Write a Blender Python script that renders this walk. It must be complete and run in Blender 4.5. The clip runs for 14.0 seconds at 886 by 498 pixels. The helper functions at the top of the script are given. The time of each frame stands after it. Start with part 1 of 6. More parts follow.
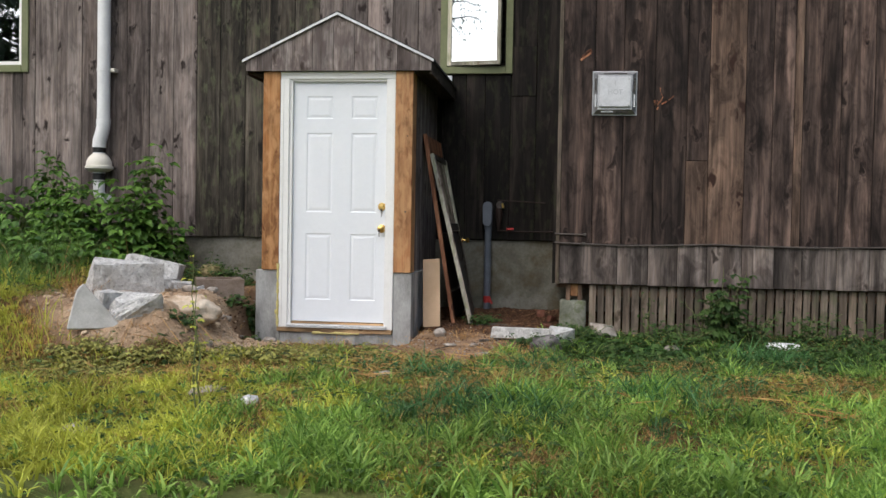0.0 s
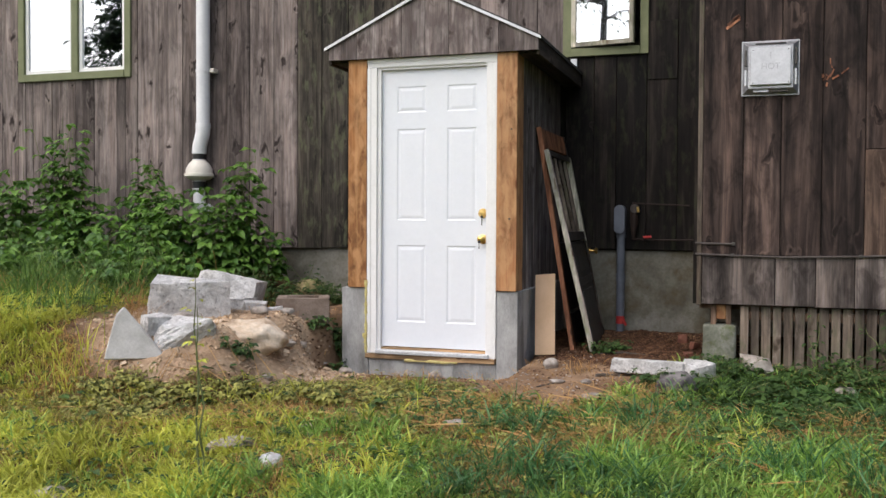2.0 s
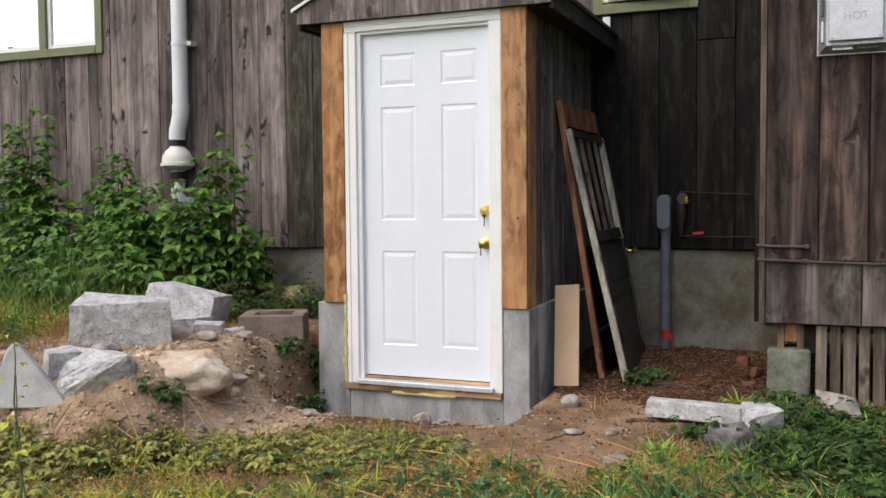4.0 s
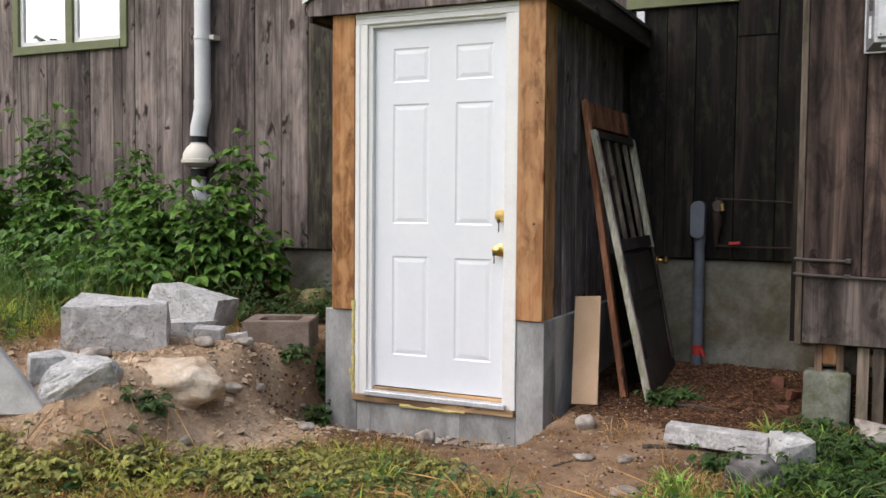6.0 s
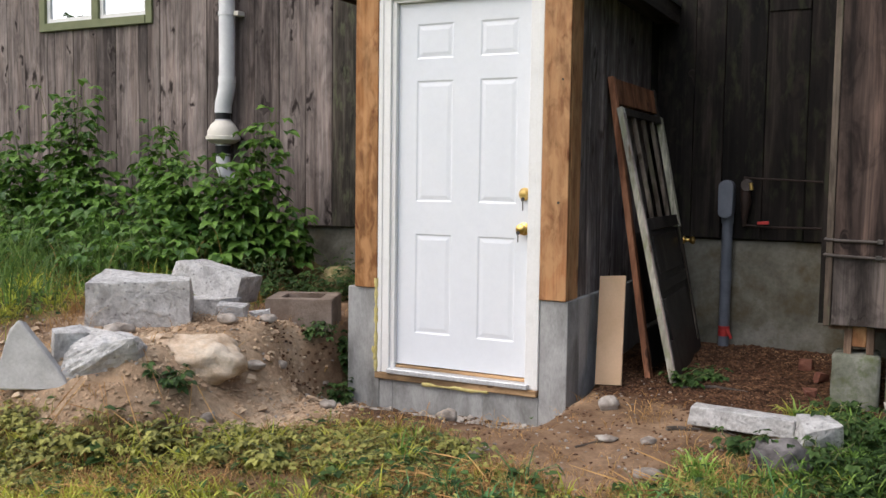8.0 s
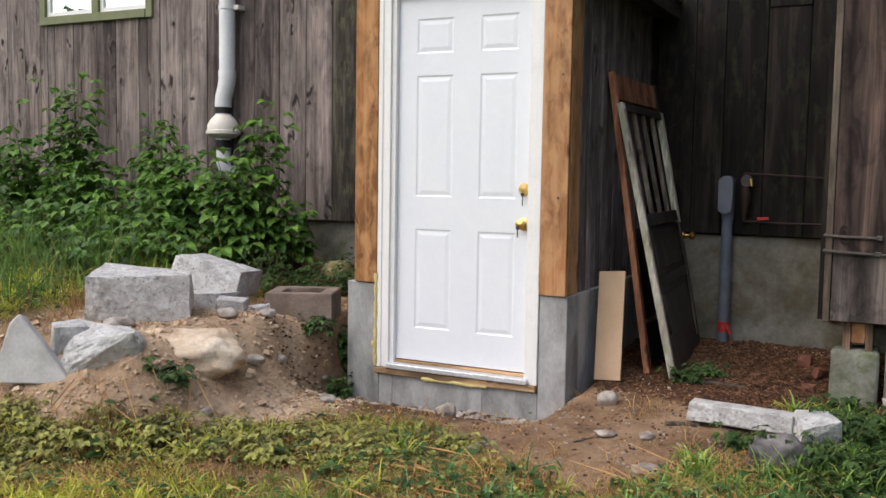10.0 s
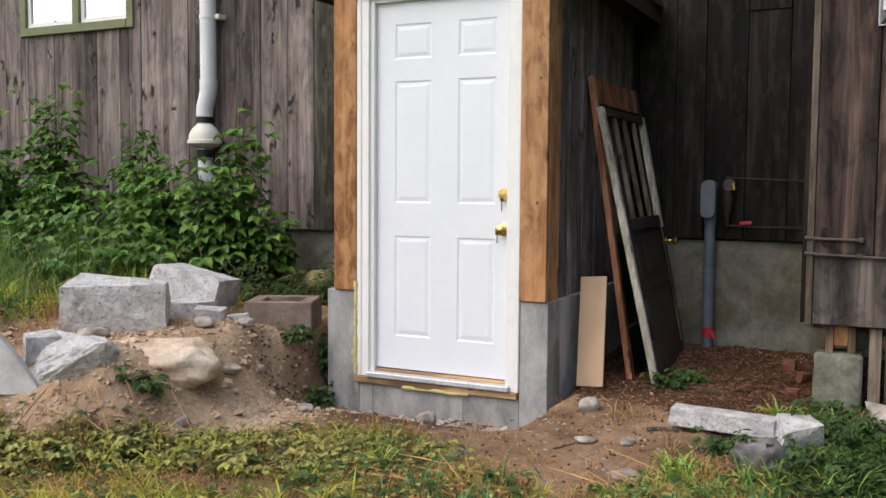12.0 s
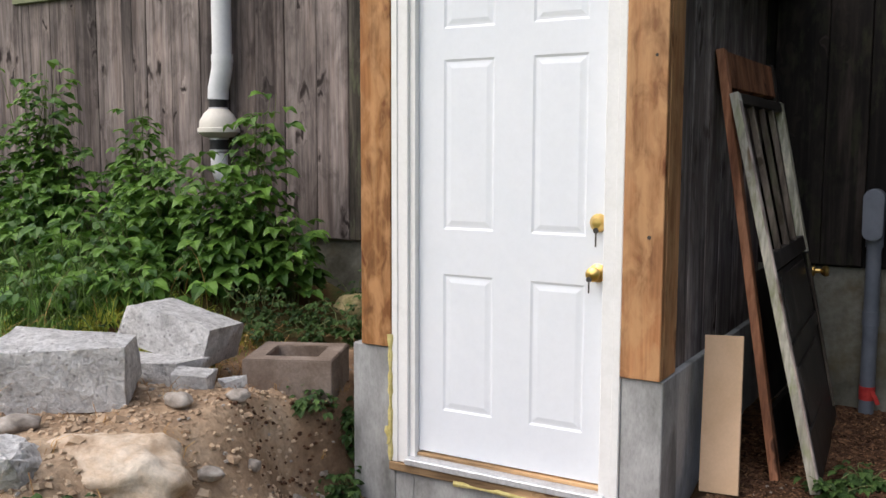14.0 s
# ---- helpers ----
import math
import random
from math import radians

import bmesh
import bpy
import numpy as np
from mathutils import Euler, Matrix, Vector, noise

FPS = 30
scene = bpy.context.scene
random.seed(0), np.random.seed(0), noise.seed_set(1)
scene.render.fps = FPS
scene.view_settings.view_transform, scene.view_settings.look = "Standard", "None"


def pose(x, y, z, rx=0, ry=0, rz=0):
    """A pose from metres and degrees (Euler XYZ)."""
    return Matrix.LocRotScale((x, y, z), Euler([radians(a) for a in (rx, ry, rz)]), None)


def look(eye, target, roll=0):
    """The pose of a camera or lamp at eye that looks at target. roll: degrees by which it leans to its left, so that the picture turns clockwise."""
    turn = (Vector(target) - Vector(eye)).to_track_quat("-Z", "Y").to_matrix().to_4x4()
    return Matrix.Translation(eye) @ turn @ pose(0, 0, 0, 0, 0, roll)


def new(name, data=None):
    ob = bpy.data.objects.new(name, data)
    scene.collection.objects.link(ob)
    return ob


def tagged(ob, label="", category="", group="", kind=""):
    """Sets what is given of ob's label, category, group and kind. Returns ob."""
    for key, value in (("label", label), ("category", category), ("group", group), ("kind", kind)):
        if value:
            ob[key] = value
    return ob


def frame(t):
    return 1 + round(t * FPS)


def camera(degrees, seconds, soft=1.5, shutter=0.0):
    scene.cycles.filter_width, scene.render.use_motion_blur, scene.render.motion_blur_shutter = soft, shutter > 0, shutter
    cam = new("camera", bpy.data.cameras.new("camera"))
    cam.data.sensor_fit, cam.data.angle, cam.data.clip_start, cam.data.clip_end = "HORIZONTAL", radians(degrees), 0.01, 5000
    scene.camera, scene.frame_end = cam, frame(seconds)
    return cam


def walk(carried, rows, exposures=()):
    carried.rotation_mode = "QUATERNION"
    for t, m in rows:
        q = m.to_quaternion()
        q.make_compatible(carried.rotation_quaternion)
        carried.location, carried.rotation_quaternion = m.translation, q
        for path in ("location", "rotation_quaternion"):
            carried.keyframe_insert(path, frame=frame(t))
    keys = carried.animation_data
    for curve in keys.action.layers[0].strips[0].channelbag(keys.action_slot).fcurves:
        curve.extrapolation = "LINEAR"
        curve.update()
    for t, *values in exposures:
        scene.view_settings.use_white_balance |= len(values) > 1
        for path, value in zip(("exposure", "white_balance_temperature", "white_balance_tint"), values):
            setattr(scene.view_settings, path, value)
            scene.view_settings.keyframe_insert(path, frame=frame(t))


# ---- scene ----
cam = camera(50.9, 14.0)
PATH = [
    (0, (1.901, -7.68, 0.861), (1.643, -5.697, 0.804), 1.0),
    (0.5, (2.061, -7.299, 0.873), (1.671, -5.342, 0.737), 1.2),
    (1, (2.101, -6.972, 0.932), (1.625, -5.032, 0.842), 0.6),
    (1.5, (2.155, -6.651, 0.943), (1.608, -4.728, 0.886), 0.2),
    (2, (2.2, -6.37, 0.901), (1.57, -4.472, 0.849), 0.3),
    (2.5, (2.177, -5.964, 0.928), (1.488, -4.09, 0.814), 0.2),
    (5, (2.154, -4.674, 1.075), (1.379, -2.833, 0.996), -0.3),
    (5.5, (2.183, -4.626, 1.068), (1.398, -2.787, 1.015), 0.8),
    (6, (2.24, -4.604, 1.062), (1.382, -2.8, 0.959), 0.5),
    (6.5, (2.235, -4.565, 1.066), (1.35, -2.778, 0.918), 0.5),
    (7, (2.238, -4.553, 1.074), (1.322, -2.78, 0.945), 0.6),
    (7.5, (2.235, -4.56, 1.06), (1.326, -2.784, 0.92), 0.7),
    (10, (2.239, -4.562, 1.063), (1.333, -2.786, 0.901), 0.9),
    (10.5, (2.246, -4.554, 1.1), (1.333, -2.778, 0.98), 0.6),
    (11, (2.258, -4.563, 1.077), (1.36, -2.778, 1.006), 0.5),
    (11.5, (2.276, -4.562, 1.076), (1.384, -2.774, 0.994), 0.0),
    (12, (2.282, -4.488, 1.03), (1.389, -2.704, 0.894), 0.4),
    (12.5, (2.186, -4.2, 1.151), (1.202, -2.464, 1.012), 0.2),
    (13, (1.987, -3.95, 1.142), (1.138, -2.141, 1.046), -0.1),
    (13.5, (1.849, -3.57, 1.214), (1.028, -1.755, 1.028), 0.0),
    (14, (1.603, -3.177, 1.249), (0.595, -1.463, 1.037), 0.2),
]
walk(cam, [(t, look(eye, target, roll)) for t, eye, target, roll in PATH], [(0.0, -0.2, 6000, 8), (0.5, 0.0, 6050, 10), (2.0, -0.03, 6050, 11), (6.0, -0.1, 6050, 11), (7.5, -0.1, 6050, 11), (10.5, -0.06, 6050, 11), (14.0, -0.03, 6050, 11)])


# ---- world, sun ----
world = bpy.data.worlds.new("sky")
scene.world = world
world.use_nodes = True
wn = world.node_tree.nodes
sky = wn.new("ShaderNodeTexSky")
sky.sky_type = "NISHITA"
sky.sun_disc = False
sky.sun_elevation = radians(50)
sky.sun_rotation = radians(215)
sky.air_density = 1.0
sky.dust_density = 6.0
wn["Background"].inputs[1].default_value = 0.15
world.node_tree.links.new(sky.outputs[0], wn["Background"].inputs[0])
sun = new("sun", bpy.data.lights.new("sun", "SUN"))
sun.data.energy = 2.5
sun.data.angle = radians(105)
sun.data.color = (1.0, 0.965, 0.92)
sun.matrix_world = look((-5.0, -7.0, 10.5), (0, 0, 0))


# ---- materials ----
def material(name, rough=0.7, metal=0.0, spec=0.35):
    """A node material and a small wiring helper."""
    m = bpy.data.materials.new(name)
    m.use_nodes = True
    nt = m.node_tree
    b = nt.nodes["Principled BSDF"]
    b.inputs["Roughness"].default_value = rough
    b.inputs["Metallic"].default_value = metal
    b.inputs["Specular IOR Level"].default_value = spec

    def add(kind, *links, **props):
        n = nt.nodes.new("ShaderNode" + kind)
        for k, v in props.items():
            if k == "op":
                n.operation = v
            elif k == "blend":
                n.data_type, n.blend_type = "RGBA", v
            elif k == "clamped":
                n.clamp = v
            else:
                n.inputs[k.replace("_", " ")].default_value = v
        for key, sock in links:
            nt.links.new(sock, n.inputs[key])
        return n
    return m, nt, b, add


def ramp(nt, sock, stops):
    """A colour ramp over sock; stops: (place, colour)."""
    r = nt.nodes.new("ShaderNodeValToRGB")
    while len(r.color_ramp.elements) < len(stops):
        r.color_ramp.elements.new(0.5)
    for e, (p, c) in zip(r.color_ramp.elements, stops):
        e.position = p
        e.color = (*c, 1) if len(c) == 3 else (c[0], c[0], c[0], 1)
    nt.links.new(sock, r.inputs[0])
    return r.outputs[0]


def mixed(add, fac, a, b, blend="MIX"):
    """Mix of two colour sockets or plain colours."""
    n = add("Mix", blend=blend)
    for i, v in ((0, fac), (6, a), (7, b)):
        if isinstance(v, (int, float)):
            n.inputs[i].default_value = v
        elif isinstance(v, tuple):
            n.inputs[i].default_value = (*v, 1)
        else:
            n.id_data.links.new(v, n.inputs[i])
    return n.outputs[2]


def bumped(nt, b, add, sock, strength, distance=0.003):
    n = add("Bump", ("Height", sock), Strength=strength, Distance=distance)
    nt.links.new(n.outputs[0], b.inputs["Normal"])


def shifted(add, scale, spread=40.0):
    """Object coordinates, scaled, and moved by each object's own random number."""
    tc, info = add("TexCoord"), add("ObjectInfo")
    off = add("VectorMath", (0, info.outputs["Random"]), op="MULTIPLY")
    off.inputs[1].default_value = (spread, spread * 0.7, spread * 1.3)
    s = add("VectorMath", (0, tc.outputs["Object"]), op="MULTIPLY")
    s.inputs[1].default_value = scale
    return add("VectorMath", (0, s.outputs[0]), (1, off.outputs[0]), op="ADD").outputs[0], info.outputs["Random"]


def wood(name, dark, mid, light, knot, rough=0.85, axis="z", moss=None, stain=0.6, bump=0.5, blotch=None, tones=(0.62, 1.32), fine=0.5, knots=0.5, patches=0.55):
    """Planks: long grain bending round knots, fine fibres, weather stains, each plank different."""
    m, nt, b, add = material(name, rough, 0, 0.25)

    def sc(across, along):
        return {"z": (across, across, along), "y": (across, along, across), "x": (along, across, across)}[axis]
    v1, rnd = shifted(add, sc(13, 0.8))
    v2, _ = shifted(add, sc(70, 2.6))
    v3, _ = shifted(add, sc(3.4, 0.8))
    v5, _ = shifted(add, sc(7.0, 3.2))
    # knots lie on the face of the board: one coordinate across, one along
    v4, _ = shifted(add, sc(5.2, 2.7))
    sep = add("SeparateXYZ", (0, v4)).outputs
    ia = {"x": 0, "y": 1, "z": 2}[axis]
    ic = [i for i in (0, 1, 2) if i != ia]
    across = add("Math", (0, sep[ic[0]]), (1, sep[ic[1]]), op="ADD")
    face = add("CombineXYZ", (0, across.outputs[0]), (1, sep[ia]))
    wob = add("TexNoise", ("Vector", v4), Scale=2.2, Detail=2.0)
    face2 = add("VectorMath", (0, face.outputs[0]), (1, wob.outputs["Color"]), op="ADD")
    cell = add("TexVoronoi", ("Vector", face2.outputs[0]), Scale=1.0, Randomness=1.0)
    cell.voronoi_dimensions = "2D"
    pick = add("SeparateColor", (0, cell.outputs["Color"]))
    some = add("Math", (0, pick.outputs[0]), op="GREATER_THAN")
    some.inputs[1].default_value = 1 - knots
    size = add("MapRange", ("Value", pick.outputs[1]), From_Min=0.0, From_Max=1.0, To_Min=0.95, To_Max=2.5)
    far = add("Math", (0, cell.outputs["Distance"]), (1, size.outputs[0]), op="MULTIPLY")
    near = ramp(nt, far.outputs[0], ((0.0, (0.75,)), (0.42, (0.0,))))
    swirl = add("Math", (0, near), (1, some.outputs[0]), op="MULTIPLY")
    v1s = add("VectorMath", (0, v1), (1, swirl.outputs[0]), op="ADD")
    grain = add("TexNoise", ("Vector", v1s.outputs[0]), Scale=1.0, Detail=6.0, Roughness=0.62, Distortion=0.6)
    fibre = add("TexNoise", ("Vector", v2), Scale=1.0, Detail=4.0, Roughness=0.6, Distortion=0.3)
    streak = add("TexNoise", ("Vector", v3), Scale=1.0, Detail=6.0, Roughness=0.62, Distortion=0.5)
    spot = add("TexNoise", ("Vector", v5), Scale=1.0, Detail=5.0, Roughness=0.65, Distortion=0.8)
    base = ramp(nt, grain.outputs[0], ((0.36, dark), (0.5, mid), (0.65, light)))
    base = mixed(add, fine, base, ramp(nt, fibre.outputs[0], ((0.34, (0.45,)), (0.5, (0.95,)), (0.66, (1.25,)))), "MULTIPLY")
    base = mixed(add, stain, base, ramp(nt, streak.outputs[0], ((0.36, (0.3, 0.275, 0.27)), (0.5, (0.95, 0.92, 0.91)), (0.64, (1.5, 1.4, 1.34)))), "MULTIPLY")
    base = mixed(add, patches, base, ramp(nt, spot.outputs[0], ((0.36, (0.38, 0.34, 0.33)), (0.5, (1.0, 0.98, 0.97)), (0.66, (1.32, 1.25, 1.2)))), "MULTIPLY")
    tone = add("MapRange", ("Value", rnd), From_Min=0.0, From_Max=1.0, To_Min=tones[0], To_Max=tones[1])
    base = mixed(add, 1.0, base, tone.outputs[0], "MULTIPLY")
    halo = ramp(nt, far.outputs[0], ((0.1, (0.55,)), (0.3, (0.0,))))
    hfac = add("Math", (0, halo), (1, some.outputs[0]), op="MULTIPLY")
    base = mixed(add, hfac.outputs[0], base, tuple(0.5 * (p + q) for p, q in zip(knot, dark)))
    kn = ramp(nt, far.outputs[0], ((0.09, (0.95,)), (0.14, (0.6,)), (0.2, (0.0,))))
    kfac = add("Math", (0, kn), (1, some.outputs[0]), op="MULTIPLY")
    base = mixed(add, kfac.outputs[0], base, knot)
    if blotch:
        vb, _ = shifted(add, (16, 16, 7.0))
        bl = add("TexNoise", ("Vector", vb), Scale=1.0, Detail=4.0, Roughness=0.55, Distortion=0.5)
        base = mixed(add, ramp(nt, bl.outputs[0], ((0.44, (0.0,)), (0.64, (0.7,)))), base, blotch)
    if moss:
        vm, _ = shifted(add, (14, 14, 5))
        ms = add("TexNoise", ("Vector", vm), Scale=1.0, Detail=5.0, Roughness=0.65)
        base = mixed(add, ramp(nt, ms.outputs[0], ((0.52, (0.0,)), (0.66, (0.7,)))), base, moss)
    nt.links.new(base, b.inputs["Base Color"])
    h = add("Math", (0, fibre.outputs[0]), (1, grain.outputs[0]), op="ADD")
    bumped(nt, b, add, h.outputs[0], bump, 0.004)
    return m


def mottled(name, stops, scale=6.0, fine=60.0, rough=0.85, bump=0.4, dist=0.004, spots=None, metal=0.0, spec=0.3, aspect=(1, 1, 1), moss=None, grit=0.5):
    """Stone, concrete, soil, paint: two scales of noise, relief, sparse spots."""
    m, nt, b, add = material(name, rough, metal, spec)
    v, _ = shifted(add, aspect)
    big = add("TexNoise", ("Vector", v), Scale=scale, Detail=6.0, Roughness=0.6, Distortion=0.4)
    small = add("TexNoise", ("Vector", v), Scale=fine, Detail=5.0, Roughness=0.7)
    base = ramp(nt, big.outputs[0], stops)
    base = mixed(add, grit, base, ramp(nt, small.outputs[0], ((0.3, (0.55,)), (0.5, (0.95,)), (0.7, (1.3,)))), "MULTIPLY")
    if spots:
        cell = add("TexVoronoi", ("Vector", v), Scale=fine * 0.5, Randomness=1.0)
        base = mixed(add, ramp(nt, cell.outputs["Distance"], ((0.1, (0.8,)), (0.22, (0.0,)))), base, spots)
    if moss:
        ms = add("TexNoise", ("Vector", v), Scale=scale * 1.7, Detail=6.0, Roughness=0.7)
        base = mixed(add, ramp(nt, ms.outputs[0], ((0.5, (0.0,)), (0.64, (0.75,)))), base, moss)
    nt.links.new(base, b.inputs["Base Color"])
    h = add("Math", (0, big.outputs[0]), (1, small.outputs[0]), op="ADD")
    bumped(nt, b, add, h.outputs[0], bump, dist)
    return m


def leafy(name, a, c, rough=0.5, trans=0.35, spread=0.5):
    """Foliage: each leaf its own green, part of the light passing through."""
    m, nt, b, add = material(name, rough, 0, 0.3)
    geo = add("NewGeometry")
    col = ramp(nt, geo.outputs["Random Per Island"], ((0.0, a), (spread, tuple((p + q) / 2 for p, q in zip(a, c))), (1.0, c)))
    tc = add("TexCoord")
    n = add("TexNoise", ("Vector", tc.outputs["Object"]), Scale=1.6, Detail=3.0)
    col = mixed(add, 0.8, col, ramp(nt, n.outputs[0], ((0.35, (0.65,)), (0.65, (1.25,)))), "MULTIPLY")
    nt.links.new(col, b.inputs["Base Color"])
    tr = add("BsdfTranslucent", ("Color", col))
    mx = add("MixShader", (1, b.outputs[0]), (2, tr.outputs[0]))
    mx.inputs[0].default_value = trans
    nt.links.new(mx.outputs[0], nt.nodes["Material Output"].inputs[0])
    return m


M = {}
M["siding"] = wood("weathered_siding", (0.092, 0.076, 0.069), (0.175, 0.149, 0.137), (0.245, 0.215, 0.199), (0.022, 0.015, 0.013), tones=(0.66, 1.4), stain=0.55)
# Near-black wood: dark stain and moss, with recess shade in its colour
M["siding_dark"] = wood("stained_shade_siding", (0.004, 0.0033, 0.0028), (0.011, 0.0088, 0.0075), (0.032, 0.026, 0.022), (0.016, 0.012, 0.009), moss=(0.028, 0.03, 0.015))
M["siding_brown"] = wood("brown_siding", (0.016, 0.0112, 0.0095), (0.05, 0.0365, 0.0315), (0.11, 0.081, 0.068), (0.012, 0.007, 0.006), stain=0.85, tones=(0.6, 1.6), patches=0.9, fine=0.3)
M["siding_deep"] = wood("deep_toned_siding", (0.045, 0.036, 0.033), (0.105, 0.088, 0.081), (0.17, 0.147, 0.136), (0.018, 0.013, 0.011), tones=(0.8, 1.15), stain=0.7)
M["siding_tan"] = wood("sun_bleached_tan_siding", (0.055, 0.036, 0.027), (0.125, 0.085, 0.063), (0.205, 0.145, 0.11), (0.03, 0.014, 0.01), stain=0.6, tones=(0.85, 1.1), patches=0.8)
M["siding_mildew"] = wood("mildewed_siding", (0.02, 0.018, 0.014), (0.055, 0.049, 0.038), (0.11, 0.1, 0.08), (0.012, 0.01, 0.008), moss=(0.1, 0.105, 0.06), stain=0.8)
M["siding_pale"] = wood("bleached_siding_foot", (0.05, 0.042, 0.038), (0.11, 0.096, 0.087), (0.19, 0.168, 0.155), (0.04, 0.03, 0.025), stain=0.85, patches=0.8, tones=(0.7, 1.3))
M["gable"] = wood("grey_gable_plank", (0.09, 0.075, 0.07), (0.2, 0.175, 0.165), (0.3, 0.27, 0.255), (0.04, 0.028, 0.022), blotch=(0.1, 0.075, 0.07))
M["skirt"] = wood("skirting_slat", (0.075, 0.06, 0.046), (0.148, 0.122, 0.096), (0.23, 0.195, 0.158), (0.06, 0.045, 0.03), moss=(0.11, 0.115, 0.065))
M["cedar"] = wood("orange_cedar_trim", (0.26, 0.11, 0.035), (0.42, 0.2, 0.07), (0.55, 0.3, 0.125), (0.13, 0.04, 0.012), rough=0.6, stain=0.3, bump=0.2, blotch=(0.52, 0.28, 0.12), fine=0.2)
M["cedar_plain"] = wood("plain_cedar_trim", (0.27, 0.125, 0.053), (0.41, 0.21, 0.093), (0.5, 0.285, 0.138), (0.13, 0.045, 0.016), rough=0.65, stain=0.4, bump=0.25, blotch=(0.52, 0.3, 0.14), fine=0.25, tones=(0.95, 1.05))
M["red_wood"] = wood("red_brown_wood", (0.15, 0.06, 0.03), (0.28, 0.125, 0.065), (0.4, 0.2, 0.115), (0.05, 0.02, 0.01), rough=0.6, stain=0.5)
M["green_wood"] = wood("flaking_green_paint", (0.34, 0.34, 0.25), (0.55, 0.54, 0.44), (0.68, 0.67, 0.6), (0.14, 0.1, 0.06), rough=0.7, moss=(0.2, 0.24, 0.08))
M["black_wood"] = wood("near_black_wood", (0.012, 0.011, 0.01), (0.028, 0.025, 0.022), (0.055, 0.05, 0.045), (0.01, 0.008, 0.007), rough=0.45)
M["eave_wood"] = wood("dark_eave_board", (0.025, 0.02, 0.016), (0.055, 0.044, 0.036), (0.1, 0.08, 0.065), (0.02, 0.015, 0.012), axis="y")
M["sill_wood"] = wood("raw_sill_wood", (0.25, 0.16, 0.08), (0.38, 0.26, 0.14), (0.5, 0.36, 0.2), (0.15, 0.08, 0.04), axis="x", rough=0.7)
M["block_wood"] = wood("grey_brown_block", (0.12, 0.08, 0.055), (0.22, 0.15, 0.105), (0.3, 0.22, 0.16), (0.08, 0.05, 0.03))
M["board"] = mottled("tan_fibreboard", ((0.3, (0.6, 0.41, 0.25)), (0.7, (0.68, 0.48, 0.31))), 5, 90, 0.75, 0.12, 0.001, grit=0.12)
M["white"] = mottled("white_paint", ((0.3, (0.74, 0.77, 0.81)), (0.7, (0.78, 0.8, 0.83))), 3, 30, 0.38, 0.05, 0.001, spec=0.45, grit=0.05)
M["cream"] = mottled("scuffed_white_trim", ((0.36, (0.77, 0.765, 0.74)), (0.5, (0.81, 0.805, 0.785))), 9, 70, 0.5, 0.1, 0.001, grit=0.08)
M["pvc"] = mottled("white_pvc", ((0.3, (0.68, 0.68, 0.69)), (0.7, (0.78, 0.78, 0.78))), 4, 40, 0.4, 0.05, 0.001, spec=0.4, grit=0.12)
M["fan"] = mottled("cream_plastic", ((0.3, (0.66, 0.62, 0.54)), (0.7, (0.74, 0.7, 0.62))), 6, 50, 0.5, 0.05, 0.001, grit=0.12)
M["rubber"] = mottled("black_rubber", ((0.3, (0.012, 0.012, 0.012)), (0.7, (0.03, 0.03, 0.03))), 8, 60, 0.5, 0.1)
M["grey_pvc"] = mottled("grey_conduit", ((0.3, (0.1, 0.115, 0.14)), (0.7, (0.155, 0.17, 0.205))), 7, 50, 0.5, 0.06, 0.001, grit=0.12)
M["concrete"] = mottled("poured_concrete", ((0.34, (0.19, 0.19, 0.18)), (0.5, (0.33, 0.33, 0.322)), (0.66, (0.43, 0.43, 0.42))), 4.5, 70, 0.85, 0.35, 0.003, grit=0.4, aspect=(1.2, 1.2, 0.5))
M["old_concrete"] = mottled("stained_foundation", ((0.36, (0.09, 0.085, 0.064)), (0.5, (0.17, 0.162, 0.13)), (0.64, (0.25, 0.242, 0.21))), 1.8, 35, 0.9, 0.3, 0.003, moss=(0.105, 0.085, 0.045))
M["pier"] = mottled("mossy_concrete", ((0.36, (0.1, 0.105, 0.075)), (0.5, (0.18, 0.185, 0.145)), (0.64, (0.26, 0.265, 0.225))), 5, 40, 0.9, 0.5, 0.006, moss=(0.09, 0.11, 0.035))
M["broken"] = mottled("broken_concrete", ((0.36, (0.46, 0.447, 0.43)), (0.5, (0.62, 0.607, 0.588)), (0.64, (0.73, 0.718, 0.7))), 14, 55, 0.92, 1.0, 0.02, spots=(0.24, 0.23, 0.22), grit=0.65)
M["pale_rock"] = mottled("pale_limestone", ((0.36, (0.4, 0.385, 0.37)), (0.5, (0.56, 0.555, 0.545)), (0.64, (0.66, 0.655, 0.65))), 10, 40, 0.9, 0.9, 0.012, grit=0.6)
M["tan_rock"] = mottled("tan_boulder", ((0.36, (0.38, 0.27, 0.175)), (0.5, (0.56, 0.44, 0.32)), (0.64, (0.7, 0.6, 0.48))), 6, 34, 0.92, 0.8, 0.01)
M["dark_rock"] = mottled("dark_fieldstone", ((0.35, (0.03, 0.027, 0.026)), (0.5, (0.08, 0.072, 0.07)), (0.65, (0.19, 0.175, 0.17))), 6, 50, 0.8, 0.6, 0.008)
M["stone"] = mottled("grey_tan_stone", ((0.36, (0.2, 0.17, 0.14)), (0.5, (0.33, 0.29, 0.25)), (0.64, (0.45, 0.41, 0.36))), 9, 50, 0.9, 0.5, 0.006)
